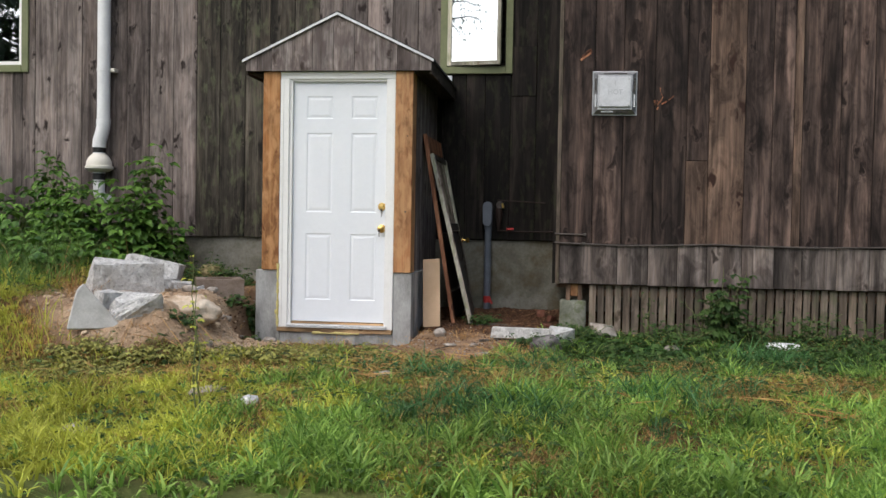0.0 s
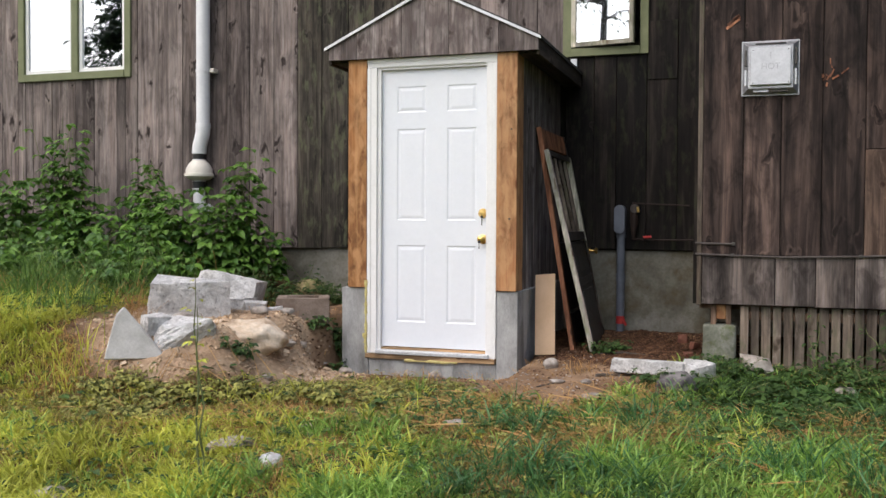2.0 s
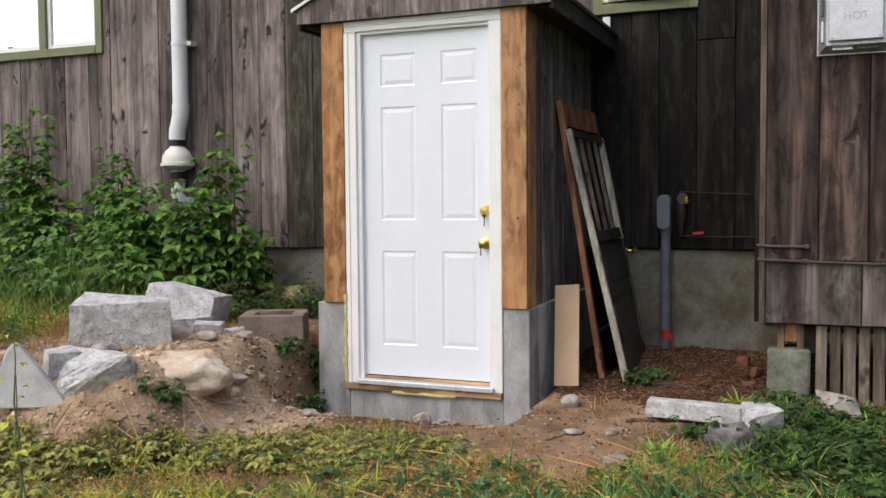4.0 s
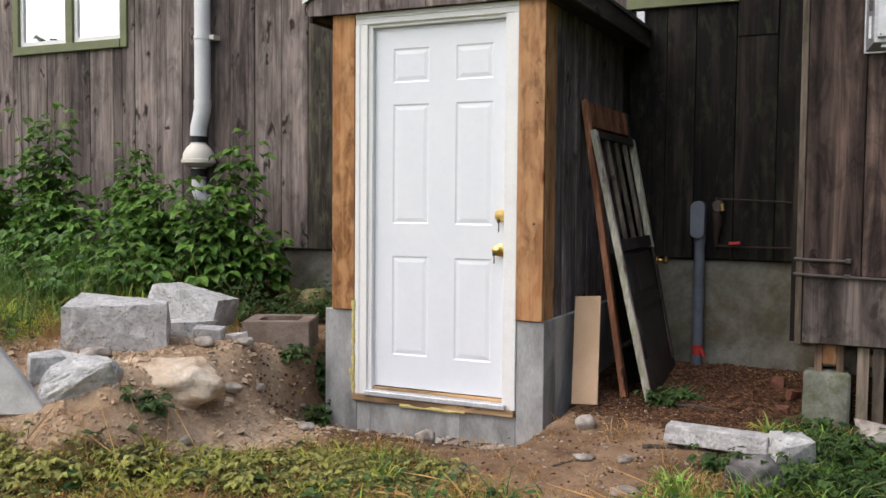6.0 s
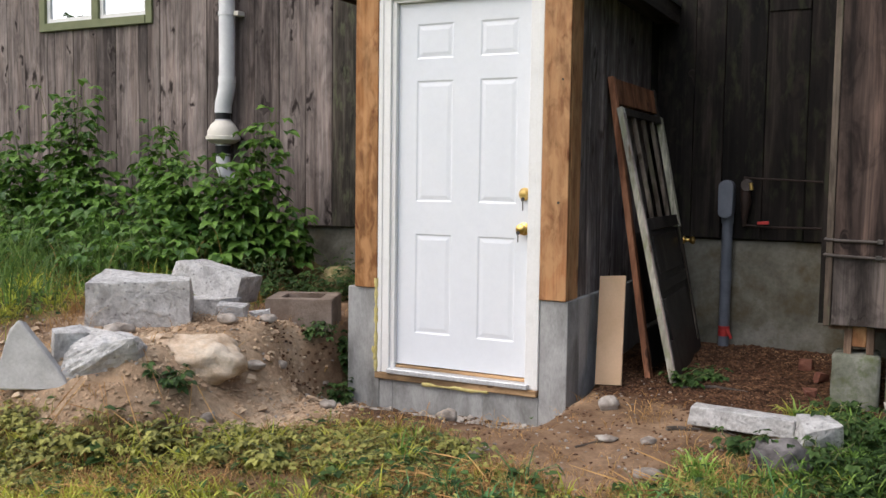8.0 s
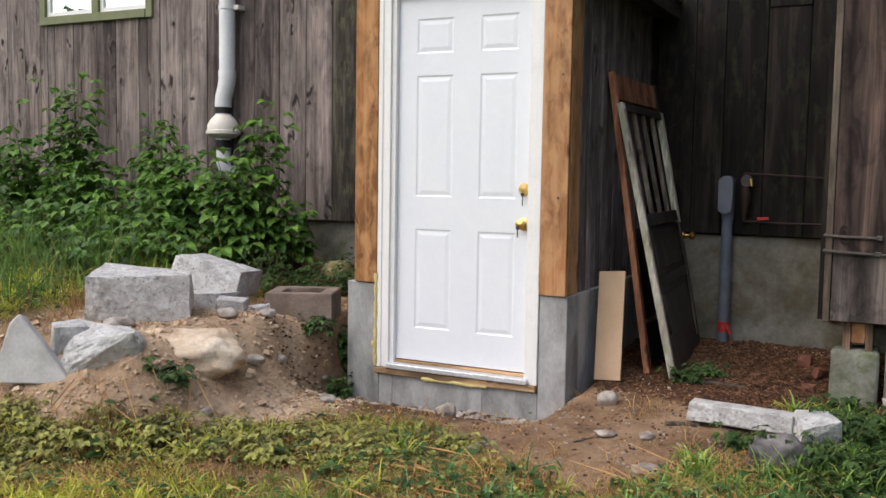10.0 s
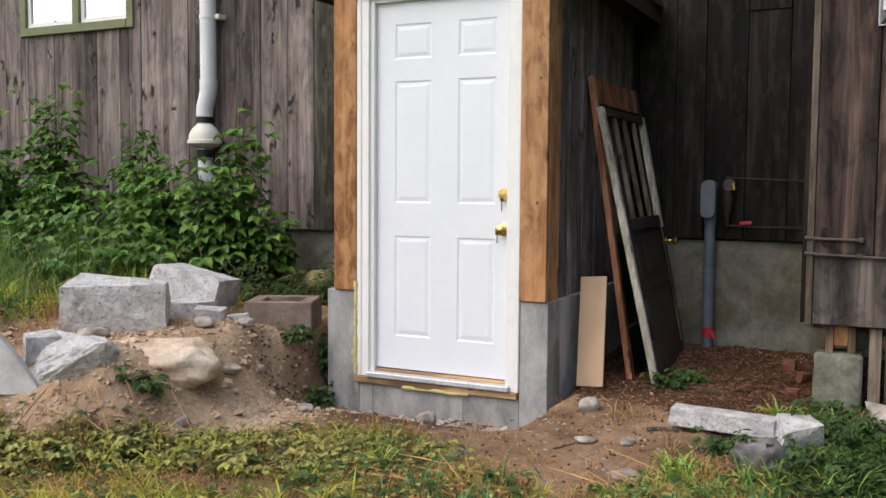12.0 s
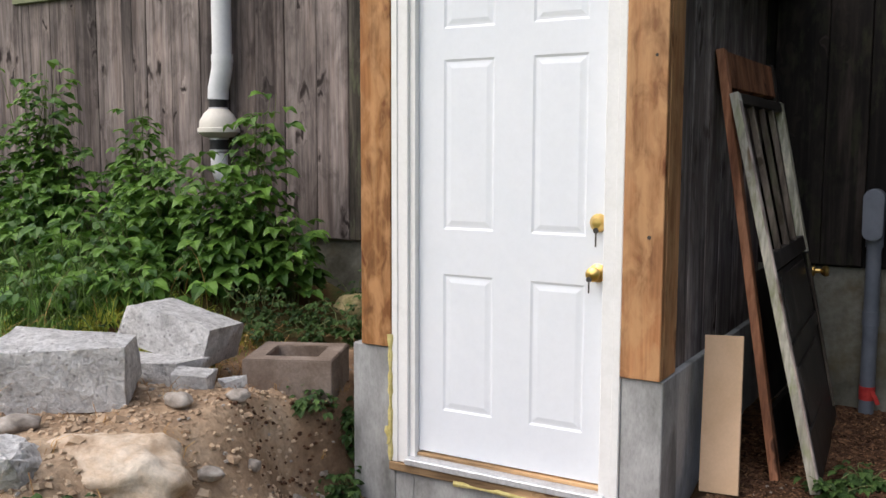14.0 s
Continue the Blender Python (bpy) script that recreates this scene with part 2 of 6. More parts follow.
M["cinder"] = mottled("brown_cinder_block", ((0.36, (0.15, 0.112, 0.085)), (0.5, (0.215, 0.165, 0.13)), (0.64, (0.28, 0.225, 0.185))), 5, 80, 0.95, 0.8, 0.006)
M["emboss"] = mottled("shadowed_steel", ((0.3, (0.45, 0.45, 0.46)), (0.7, (0.52, 0.52, 0.53))), 10, 60, 0.5, 0.05, 0.001, metal=1.0)
M["galv"] = mottled("galvanised_steel", ((0.3, (0.52, 0.52, 0.53)), (0.7, (0.64, 0.64, 0.65))), 10, 60, 0.42, 0.05, 0.001, metal=0.6, grit=0.2)
M["steel"] = mottled("bright_drip_edge", ((0.3, (0.55, 0.56, 0.57)), (0.7, (0.68, 0.69, 0.7))), 10, 60, 0.45, 0.05, 0.001, metal=0.4)
M["dark_metal"] = mottled("dull_dark_metal", ((0.3, (0.06, 0.055, 0.05)), (0.7, (0.13, 0.12, 0.11))), 10, 60, 0.5, 0.1, 0.001, metal=0.8)
M["brass"] = mottled("polished_brass", ((0.3, (0.72, 0.47, 0.13)), (0.7, (0.85, 0.6, 0.22))), 10, 60, 0.3, 0.03, 0.001, metal=1.0, grit=0.1)
M["red"] = mottled("faded_red_plastic", ((0.3, (0.4, 0.03, 0.03)), (0.7, (0.55, 0.06, 0.05))), 10, 60, 0.5, 0.1)
M["cable"] = mottled("brown_cable", ((0.3, (0.05, 0.04, 0.035)), (0.7, (0.1, 0.085, 0.075))), 10, 60, 0.6, 0.1)
M["olive"] = mottled("olive_window_paint", ((0.3, (0.14, 0.155, 0.075)), (0.7, (0.2, 0.215, 0.11))), 6, 60, 0.5, 0.1, 0.001, grit=0.12)
M["foam"] = mottled("yellow_foam", ((0.3, (0.5, 0.41, 0.13)), (0.7, (0.68, 0.6, 0.27))), 20, 60, 0.8, 0.5, 0.006)
M["shingle"] = mottled("dark_shingle", ((0.3, (0.03, 0.03, 0.03)), (0.7, (0.07, 0.065, 0.06))), 12, 120, 0.95, 0.5)
M["bark"] = mottled("grey_bark", ((0.3, (0.06, 0.05, 0.04)), (0.7, (0.16, 0.135, 0.115))), 5, 40, 0.95, 0.9, 0.02, aspect=(3, 3, 0.7))
M["stem"] = mottled("green_stem", ((0.3, (0.1, 0.12, 0.04)), (0.7, (0.18, 0.2, 0.08))), 8, 60, 0.7, 0.1)
M["rust"] = mottled("rusty_dark_pipe", ((0.3, (0.014, 0.009, 0.007)), (0.7, (0.04, 0.024, 0.018))), 10, 60, 0.7, 0.2)
M["worn_pink"] = wood("bare_weathered_edge", (0.2, 0.16, 0.14), (0.38, 0.33, 0.3), (0.5, 0.45, 0.41), (0.1, 0.06, 0.04), stain=0.5)
M["pale_chip"] = mottled("pale_wood_chips", ((0.34, (0.14, 0.07, 0.032)), (0.5, (0.25, 0.14, 0.07)), (0.66, (0.42, 0.27, 0.15))), 1.5, 90, 0.9, 0.3)
M["brick"] = mottled("broken_brick", ((0.36, (0.1, 0.04, 0.026)), (0.5, (0.17, 0.07, 0.045)), (0.64, (0.24, 0.12, 0.085))), 9, 60, 0.95, 0.6, 0.006)
M["slab"] = mottled("smooth_slab_concrete", ((0.36, (0.38, 0.37, 0.355)), (0.5, (0.46, 0.45, 0.435)), (0.64, (0.54, 0.53, 0.515))), 6, 70, 0.9, 0.3, 0.003, grit=0.3)
M["clod"] = mottled("sandy_clods", ((0.34, (0.3, 0.205, 0.13)), (0.5, (0.44, 0.32, 0.21)), (0.66, (0.56, 0.44, 0.31))), 3, 60, 0.95, 0.5)
M["lichen_rock"] = mottled("mossy_yellow_stone", ((0.36, (0.12, 0.1, 0.05)), (0.5, (0.22, 0.18, 0.09)), (0.64, (0.33, 0.27, 0.14))), 9, 50, 0.95, 0.7, 0.01, moss=(0.1, 0.11, 0.03))
M["chip"] = mottled("wood_chips", ((0.3, (0.03, 0.013, 0.006)), (0.5, (0.075, 0.035, 0.017)), (0.66, (0.19, 0.1, 0.05))), 30, 90, 0.9, 0.3)
M["grass"] = leafy("lush_grass", (0.1, 0.205, 0.034), (0.4, 0.58, 0.12), 0.45, 0.35, 0.55)
M["yellow_grass"] = leafy("yellow_green_grass", (0.32, 0.34, 0.045), (0.74, 0.75, 0.13), 0.5, 0.42)
M["straw"] = leafy("dry_straw", (0.26, 0.125, 0.04), (0.64, 0.4, 0.15), 0.7, 0.15)
M["rank_grass"] = leafy("rank_grass", (0.05, 0.11, 0.02), (0.2, 0.3, 0.07), 0.5, 0.3)
M["deep_grass"] = leafy("deep_green_grass", (0.025, 0.075, 0.025), (0.13, 0.28, 0.09), 0.4, 0.25)
M["wilted"] = leafy("wilted_leaves", (0.14, 0.14, 0.034), (0.45, 0.44, 0.115), 0.6, 0.28)
M["weed"] = leafy("weed_leaves", (0.025, 0.056, 0.014), (0.085, 0.15, 0.034), 0.6, 0.3)
M["bramble"] = leafy("bramble_leaves", (0.035, 0.095, 0.016), (0.2, 0.36, 0.06), 0.42, 0.33)
M["tree_leaf"] = leafy("tree_leaves", (0.03, 0.06, 0.015), (0.08, 0.13, 0.03), 0.5, 0.3)
M["needle"] = leafy("pine_foliage", (0.018, 0.04, 0.014), (0.05, 0.08, 0.028), 0.6, 0.15)

# window glass with a reflecting coat
gm, gnt, gb, gadd = material("coated_glass", 0.03)
gl = gadd("BsdfGlossy", Roughness=0.02, Color=(0.95, 0.97, 1.0, 1))
gt = gadd("BsdfTransparent", Color=(0.55, 0.6, 0.58, 1))
gx = gadd("MixShader", (1, gt.outputs[0]), (2, gl.outputs[0]))
gx.inputs[0].default_value = 0.8
gnt.links.new(gx.outputs[0], gnt.nodes["Material Output"].inputs[0])
M["glass"] = gm

# ground: lawn soil, sandy dirt and wood-chip mulch by the "dirt" and "mulch" cover
gm2, gnt2, gb2, gadd2 = material("ground_soil", 0.95, 0, 0.15)
tc = gadd2("TexCoord")
n1 = gadd2("TexNoise", ("Vector", tc.outputs["Object"]), Scale=2.2, Detail=8.0, Roughness=0.65)
n2 = gadd2("TexNoise", ("Vector", tc.outputs["Object"]), Scale=38.0, Detail=6.0, Roughness=0.7)
n3 = gadd2("TexVoronoi", ("Vector", tc.outputs["Object"]), Scale=55.0)
lawn = ramp(gnt2, n1.outputs[0], ((0.35, (0.115, 0.062, 0.03)), (0.5, (0.13, 0.085, 0.036)), (0.65, (0.085, 0.092, 0.03))))
sand = ramp(gnt2, n1.outputs[0], ((0.35, (0.115, 0.067, 0.038)), (0.5, (0.225, 0.142, 0.084)), (0.64, (0.33, 0.222, 0.138))))
chips = ramp(gnt2, n3.outputs["Color"], ((0.2, (0.022, 0.01, 0.005)), (0.5, (0.052, 0.025, 0.012)), (0.8, (0.1, 0.053, 0.027))))
dry = ramp(gnt2, n1.outputs[0], ((0.35, (0.25, 0.165, 0.1)), (0.5, (0.4, 0.285, 0.185)), (0.64, (0.52, 0.4, 0.28))))
d3 = gadd2("Attribute")
d3.attribute_name = "sand"
turf = ramp(gnt2, n1.outputs[0], ((0.35, (0.075, 0.085, 0.028)), (0.5, (0.095, 0.12, 0.034)), (0.65, (0.13, 0.15, 0.042))))
d4 = gadd2("Attribute")
d4.attribute_name = "turf"
d1 = gadd2("Attribute")
d1.attribute_name = "dirt"
d2 = gadd2("Attribute")
d2.attribute_name = "mulch"
gcol = mixed(gadd2, d4.outputs["Fac"], lawn, turf)
gcol = mixed(gadd2, d1.outputs["Fac"], gcol, sand)
gcol = mixed(gadd2, d3.outputs["Fac"], gcol, dry)
gcol = mixed(gadd2, d2.outputs["Fac"], gcol, chips)
gcol = mixed(gadd2, 0.6, gcol, ramp(gnt2, n2.outputs[0], ((0.3, (0.5,)), (0.5, (0.95,)), (0.72, (1.35,)))), "MULTIPLY")
gnt2.links.new(gcol, gb2.inputs["Base Color"])
n4 = gadd2("TexNoise", ("Vector", tc.outputs["Object"]), Scale=11.0, Detail=6.0, Roughness=0.6)
hh = gadd2("Math", (0, n2.outputs[0]), (1, n4.outputs[0]), op="ADD")
bumped(gnt2, gb2, gadd2, hh.outputs[0], 0.7, 0.02)
M["ground"] = gm2


# ---- building helpers ----
ORG = {}


def thing(name, at, label, category, group="", kind=""):
    """An empty at a thing's base; its parts hang under it."""
    ob = new(name)
    ob.empty_display_size = 0.1
    ob.location = at
    ORG[ob.name] = Vector(at)
    return tagged(ob, label, category, group, kind)


def creased(bm):
    """Keeps the sharp edges of a smooth mesh sharp."""
    bm.normal_update()
    for e in bm.edges:
        if len(e.link_faces) == 2 and e.calc_face_angle(0) > 0.75:
            e.smooth = False


def part(name, bm, mat, parent=None, label="", smooth=False):
    """Links a bmesh, in world metres, as one mesh object, under a thing or a part."""
    me = bpy.data.meshes.new(name)
    at = ORG[parent.name] if parent else Vector((0, 0, 0))
    bmesh.ops.translate(bm, verts=bm.verts, vec=-at)
    if smooth:
        creased(bm)
    bm.to_mesh(me)
    bm.free()
    me.materials.append(M[mat])
    if smooth:
        me.polygons.foreach_set("use_smooth", [True] * len(me.polygons))
    ob = new(name, me)
    ORG[ob.name] = at
    if parent:
        ob.parent = parent
    return tagged(ob, label) if label else ob


def solid(name, bm, mat, at, label, category, group="", kind="", smooth=False):
    """A one-mesh thing, with its origin at its base."""
    me = bpy.data.meshes.new(name)
    bmesh.ops.translate(bm, verts=bm.verts, vec=-Vector(at))
    bm.to_mesh(me)
    bm.free()
    me.materials.append(M[mat])
    if smooth:
        me.polygons.foreach_set("use_smooth", [True] * len(me.polygons))
    ob = new(name, me)
    ob.location = at
    ORG[ob.name] = Vector(at)
    return tagged(ob, label, category, group, kind)


def box(x0, x1, y0, y1, z0, z1, bevel=0.0, bm=None):
    bm = bm or bmesh.new()
    r = bmesh.ops.create_cube(bm, size=1.0)["verts"]
    bmesh.ops.scale(bm, vec=(x1 - x0, y1 - y0, z1 - z0), verts=r)
    bmesh.ops.translate(bm, vec=((x0 + x1) / 2, (y0 + y1) / 2, (z0 + z1) / 2), verts=r)
    if bevel:
        es = list({e for v in r for e in v.link_edges})
        bmesh.ops.bevel(bm, geom=es, offset=bevel, segments=1, affect="EDGES")
    return bm


def beam(a, b, w, d, side=(1, 0, 0), bevel=0.003):
    """A bar from a to b, w wide along side and d deep across it."""
    a, b, side = Vector(a), Vector(b), Vector(side)
    up = (b - a).normalized()
    side = (side - up * side.dot(up)).normalized()
    m = Matrix((side, up.cross(side), up)).transposed().to_4x4()
    m.translation = (a + b) / 2
    h = (b - a).length / 2
    bm = box(-w / 2, w / 2, -d / 2, d / 2, -h, h, bevel)
    bmesh.ops.transform(bm, matrix=m, verts=bm.verts)
    return bm


def prism(outline, y0, y1):
    """A flat outline in x, z, pushed from y0 to y1."""
    bm = bmesh.new()
    vs = [bm.verts.new((x, y0, z)) for x, z in outline]
    f = bm.faces.new(vs)
    ex = bmesh.ops.extrude_face_region(bm, geom=[f])["geom"]
    bmesh.ops.translate(bm, vec=(0, y1 - y0, 0), verts=[v for v in ex if isinstance(v, bmesh.types.BMVert)])
    bmesh.ops.recalc_face_normals(bm, faces=bm.faces)
    return bm


def tube(points, radius, sides=12, closed=True):
    """A round pipe along points; radius: one number or one for each point."""
    bm = bmesh.new()
    pts = [Vector(p) for p in points]
    rad = radius if isinstance(radius, (list, tuple)) else [radius] * len(pts)
    rings, prev = [], None
    for i, p in enumerate(pts):
        t = (pts[min(i + 1, len(pts) - 1)] - pts[max(i - 1, 0)]).normalized()
        u = prev - t * prev.dot(t) if prev else t.orthogonal()
        u.normalize()
        prev = u
        v = t.cross(u)
        rings.append([bm.verts.new(p + (u * math.cos(k * math.tau / sides) + v * math.sin(k * math.tau / sides)) * rad[i]) for k in range(sides)])
    for a, b in zip(rings, rings[1:]):
        for k in range(sides):
            bm.faces.new((a[k], a[(k + 1) % sides], b[(k + 1) % sides], b[k]))
    if closed:
        bm.faces.new(rings[0][::-1])
        bm.faces.new(rings[-1])
    return bm


def lathe(profile, centre, axis="z", sides=24):
    """A turned shape: profile of (radius, height) about an axis through centre."""
    bm = bmesh.new()
    rings = []
    for r, h in profile:
        ring = []
        for k in range(sides):
            c, s = r * math.cos(k * math.tau / sides), r * math.sin(k * math.tau / sides)
            q = {"z": (c, s, h), "y": (c, h, s), "x": (h, c, s)}[axis]
            ring.append(bm.verts.new(Vector(centre) + Vector(q)))
        rings.append(ring)
    for a, b in zip(rings, rings[1:]):
        for k in range(sides):
            bm.faces.new((a[k], a[(k + 1) % sides], b[(k + 1) % sides], b[k]))
    bm.faces.new(rings[0])
    bm.faces.new(rings[-1])
    bmesh.ops.recalc_face_normals(bm, faces=bm.faces)
    return bm


def chunk(size, seed, rough=0.012, jag=0.18, cuts=7, pinch=None):
    """A broken block: a skewed box with chipped, uneven faces, resting on z = 0."""
    rnd = random.Random(seed)
    bm = bmesh.new()
    vs = bmesh.ops.create_cube(bm, size=1.0)["verts"]
    for v in vs:
        v.co += Vector((rnd.uniform(-jag, jag) * 0.5, rnd.uniform(-jag, jag) * 0.5, rnd.uniform(-jag, jag) * 0.35))
        if pinch and v.co.z > 0:
            v.co.x, v.co.y = v.co.x * pinch[0] + pinch[2], v.co.y * pinch[1]
    bmesh.ops.scale(bm, vec=size, verts=vs)
    bmesh.ops.bevel(bm, geom=list(bm.edges), offset=min(size) * 0.06, segments=1, affect="EDGES")
    bmesh.ops.subdivide_edges(bm, edges=list(bm.edges), cuts=cuts, use_grid_fill=True)
    bm.normal_update()
    off = Vector((seed * 3.7, seed * 1.3, seed * 2.1))
    for v in bm.verts:
        n = 0.8 * noise.noise(v.co * 7 + off) + 0.45 * noise.noise(v.co * 31 + off) - 0.7 * max(0.0, noise.noise(v.co * 55 + off) - 0.15)
        v.co += v.normal * n * rough
    low = min(v.co.z for v in bm.verts)
    bmesh.ops.translate(bm, vec=(0, 0, -low), verts=bm.verts)
    return bm


def boulder(size, seed, rough=0.14, div=4):
    rnd = random.Random(seed)
    bm = bmesh.new()
    bmesh.ops.create_icosphere(bm, subdivisions=div, radius=0.5)
    off = Vector((seed * 2.7, seed * 1.9, seed))
    for v in bm.verts:
        d = v.co.normalized()
        n = noise.noise(d * 1.3 + off) * 1.3 + 0.5 * noise.noise(d * 3.1 + off) + 0.18 * noise.noise(d * 8 + off) + 0.08 * noise.noise(d * 20 + off)
        v.co = d * (0.5 + rough * n)
        v.co = Vector((v.co.x * size[0], v.co.y * size[1], v.co.z * size[2]))
    low = min(v.co.z for v in bm.verts)
    bmesh.ops.translate(bm, vec=(0, 0, -low), verts=bm.verts)
    return bm


def shard(size, seed, split=2, jag=0.16, rough=0.006, cuts=4, extra=0):
    """A broken piece: the hull of chipped corners, with fine relief, resting on z = 0."""
    rnd = random.Random(seed)
    bm = bmesh.new()
    for sx in (-1, 1):
        for sy in (-1, 1):
            for sz in (-1, 1):
                c = Vector((sx + rnd.uniform(-jag, jag), sy + rnd.uniform(-jag, jag), sz + rnd.uniform(-jag, jag))) * 0.5
                for _ in range(split):
                    bm.verts.new(c + Vector((rnd.uniform(-0.1, 0.1), rnd.uniform(-0.1, 0.1), rnd.uniform(-0.1, 0.1))))
    for _ in range(extra):
        v = Vector((rnd.uniform(-1, 1), rnd.uniform(-1, 1), rnd.uniform(-1, 1))).normalized() * 0.62
        bm.verts.new(v)
    hull = bmesh.ops.convex_hull(bm, input=list(bm.verts))
    loose = [v for v in bm.verts if not v.link_faces]
    bmesh.ops.delete(bm, geom=loose, context="VERTS")
    bmesh.ops.scale(bm, vec=size, verts=bm.verts)
    bmesh.ops.subdivide_edges(bm, edges=list(bm.edges), cuts=cuts, use_grid_fill=True)
    bmesh.ops.triangulate(bm, faces=[f for f in bm.faces if len(f.verts) > 3])
    bm.normal_update()
    off = Vector((seed * 3.1, seed * 1.7, seed * 0.9))
    for v in bm.verts:
        n = 0.9 * noise.noise(v.co * 11 + off) + 0.6 * noise.noise(v.co * 37 + off) - 0.8 * max(0.0, noise.noise(v.co * 70 + off) - 0.1)
        v.co += v.normal * n * rough
    low = min(v.co.z for v in bm.verts)
    bmesh.ops.translate(bm, vec=(0, 0, -low), verts=bm.verts)
    return bm


def stone(name, bm, mat, at, turn, label, category="stone", group="", tilt=0, lean=0, smooth=True):
    bmesh.ops.rotate(bm, cent=(0, 0, 0), matrix=Euler((radians(tilt), radians(lean), radians(turn))).to_matrix(), verts=bm.verts)
    bmesh.ops.translate(bm, vec=at, verts=bm.verts)
    return solid(name, bm, mat, at, label, category, group, "", smooth)


# ---- ground ----
def step(t):
    t = max(0.0, min(1.0, t))
    return t * t * (3 - 2 * t)


def rough_ground(x, y):
    """The lie of the land: a lawn falling away from the house, a mound beside the entry, a hollow at its sill."""
    if y < -9:
        z = -0.76 + 0.01 * (y + 9) * (1 if y > -60 else 0) - (0.51 if y <= -60 else 0)
    elif y < -2:
        z = -0.13 + 0.09 * (y + 2)
    else:
        z = -0.13 + 0.13 * step((y + 2) / 3.6)
    edge = -0.66 - 0.1 * step((y + 0.7) / 0.5) + 0.21 * (1 - step((y + 1.1) / 0.8))
    steep = 0.5 - 0.26 * step((y + 1.0) / 0.5)
    z += (0.38 * step((edge - x) / steep) + 0.08 * step((-1.4 - x) / 2.5)) * step((y + 2.15) / 0.75)
    z -= 0.15 * step((y + 0.75) / 0.9) * step((edge - x) / 0.22) * (1 - step((-1.7 - x) / 0.6))
    z -= 0.06 * step((x - 1.2) / 1.0) * step((y + 2) / 1.5) * (1 - step((y - 0.6) / 0.6))
    z -= 0.2 * (1 - step((abs(x + 0.1) - 0.62) / 0.24)) * (1 - step((abs(y - 0.1) - 0.15) / 0.7))
    z -= 0.08 * math.exp(-((x + 0.95) ** 2 + (y + 1.6) ** 2) / 0.005)
    bank = 1 - step((math.hypot(x + 1.09, y - 0.05) - 0.24) / 0.12)
    z += bank * max(0.0, 0.165 - z)
    return z


def lie(x, y):
    p = Vector((x, y, 0.0))
    near = step((14 - abs(x)) / 4) * step((12 + y) / 3)
    heap = step((x + 2.3) / 0.4) * step((0.3 - x) / 0.5) * step((y + 2.0) / 0.4) * step((0.4 - y) / 0.3)
    clods = heap * (0.016 * noise.noise(p * 8.3) + 0.012 * noise.noise(p * 23) + 0.006 * noise.noise(p * 47)) if heap > 0 else 0.0
    return rough_ground(x, y) + clods + near * (0.022 * noise.noise(p * 1.7) + 0.014 * noise.noise(p * 5.3) + 0.007 * noise.noise(p * 17))


def patch(x, y, cx, cy, rx, ry, soft=0.35):
    p = Vector((x, y, 3.0))
    d = math.hypot((x - cx) / rx, (y - cy) / ry) + 0.22 * noise.noise(p * 2.3) + 0.12 * noise.noise(p * 7)
    return step((1 - d) / soft + 0.5)


def verge_line(x):
    return -1.84 + 1.12 * max(0.0, min(0.8, x + 0.89)) - 0.25 * max(0.0, -1.2 - x) - 0.5 * max(0.0, x - 0.4)


def verge(x, y):
    """1 on the bare side of the line where the pulled weeds and the lawn begin."""
    return step((y - verge_line(x) + 0.16 * noise.noise(Vector((x * 4.1, y * 4.1, 7.0)))) / 0.16 + 0.5)


def dirt(x, y):
    a = patch(x, y, 0.85, -0.62, 0.62, 0.85)
    b = patch(x, y, -1.05, -1.0, 0.92, 0.93)
    c = patch(x, y, -0.05, -0.4, 0.75, 0.55)
    e = patch(x, y, -1.0, 0.25, 0.7, 0.6)
    f = patch(x, y, 0.15, -1.75, 0.5, 0.14) * 0.5
    g = patch(x, y, 1.5, -0.2, 0.42, 0.42)
    h = patch(x, y, 0.95, 0.1, 0.4, 0.45)
    return max(max(a, b, c, e, g, h) * verge(x, y), f)


def sand_heap(x, y):
    return patch(x, y, -1.0, -1.05, 0.78, 0.9, 0.4) * verge(x, y)


def mulch(x, y):
    return max(patch(x, y, 1.3, 0.95, 0.85, 0.95, 0.25), patch(x, y, -0.1, -0.35, 0.7, 0.42) * 0.75)


def spread_axis(lo, hi, fine, far):
    """Grid lines: fine between lo and hi, then ever wider out to far."""
    core = list(np.arange(lo, hi + 1e-6, fine))
    out, s = [], fine
    a, b = lo, hi
    left, right = [], []
    while a > -far or b < far:
        s *= 1.3
        a, b = a - s, b + s
        left.append(max(a, -far - 1))
        right.append(min(b, far + 1))
    return sorted(set(round(float(v), 4) for v in left + core + right))


gx_, gy_ = spread_axis(-4.6, 4.8, 0.034, 600), spread_axis(-4.0, 1.8, 0.034, 600)
gverts = [(x, y, lie(x, y)) for y in gy_ for x in gx_]
w = len(gx_)
gfaces = [(j * w + i, j * w + i + 1, (j + 1) * w + i + 1, (j + 1) * w + i) for j in range(len(gy_) - 1) for i in range(w - 1)]
gme = bpy.data.meshes.new("ground")
gme.from_pydata(gverts, [], gfaces)
gme.materials.append(M["ground"])
for key, fn in (("dirt", dirt), ("mulch", mulch), ("sand", sand_heap)):
    at = gme.attributes.new(key, "FLOAT", "POINT")
    at.data.foreach_set("value", [fn(x, y) if abs(x) < 5 and -5 < y < 2 else 0.0 for x, y, z in gverts])
at = gme.attributes.new("turf", "FLOAT", "POINT")
at.data.foreach_set("value", [max(step((abs(x) - 4.2) / 0.8), step((-3.3 - y) / 0.8)) for x, y, z in gverts])
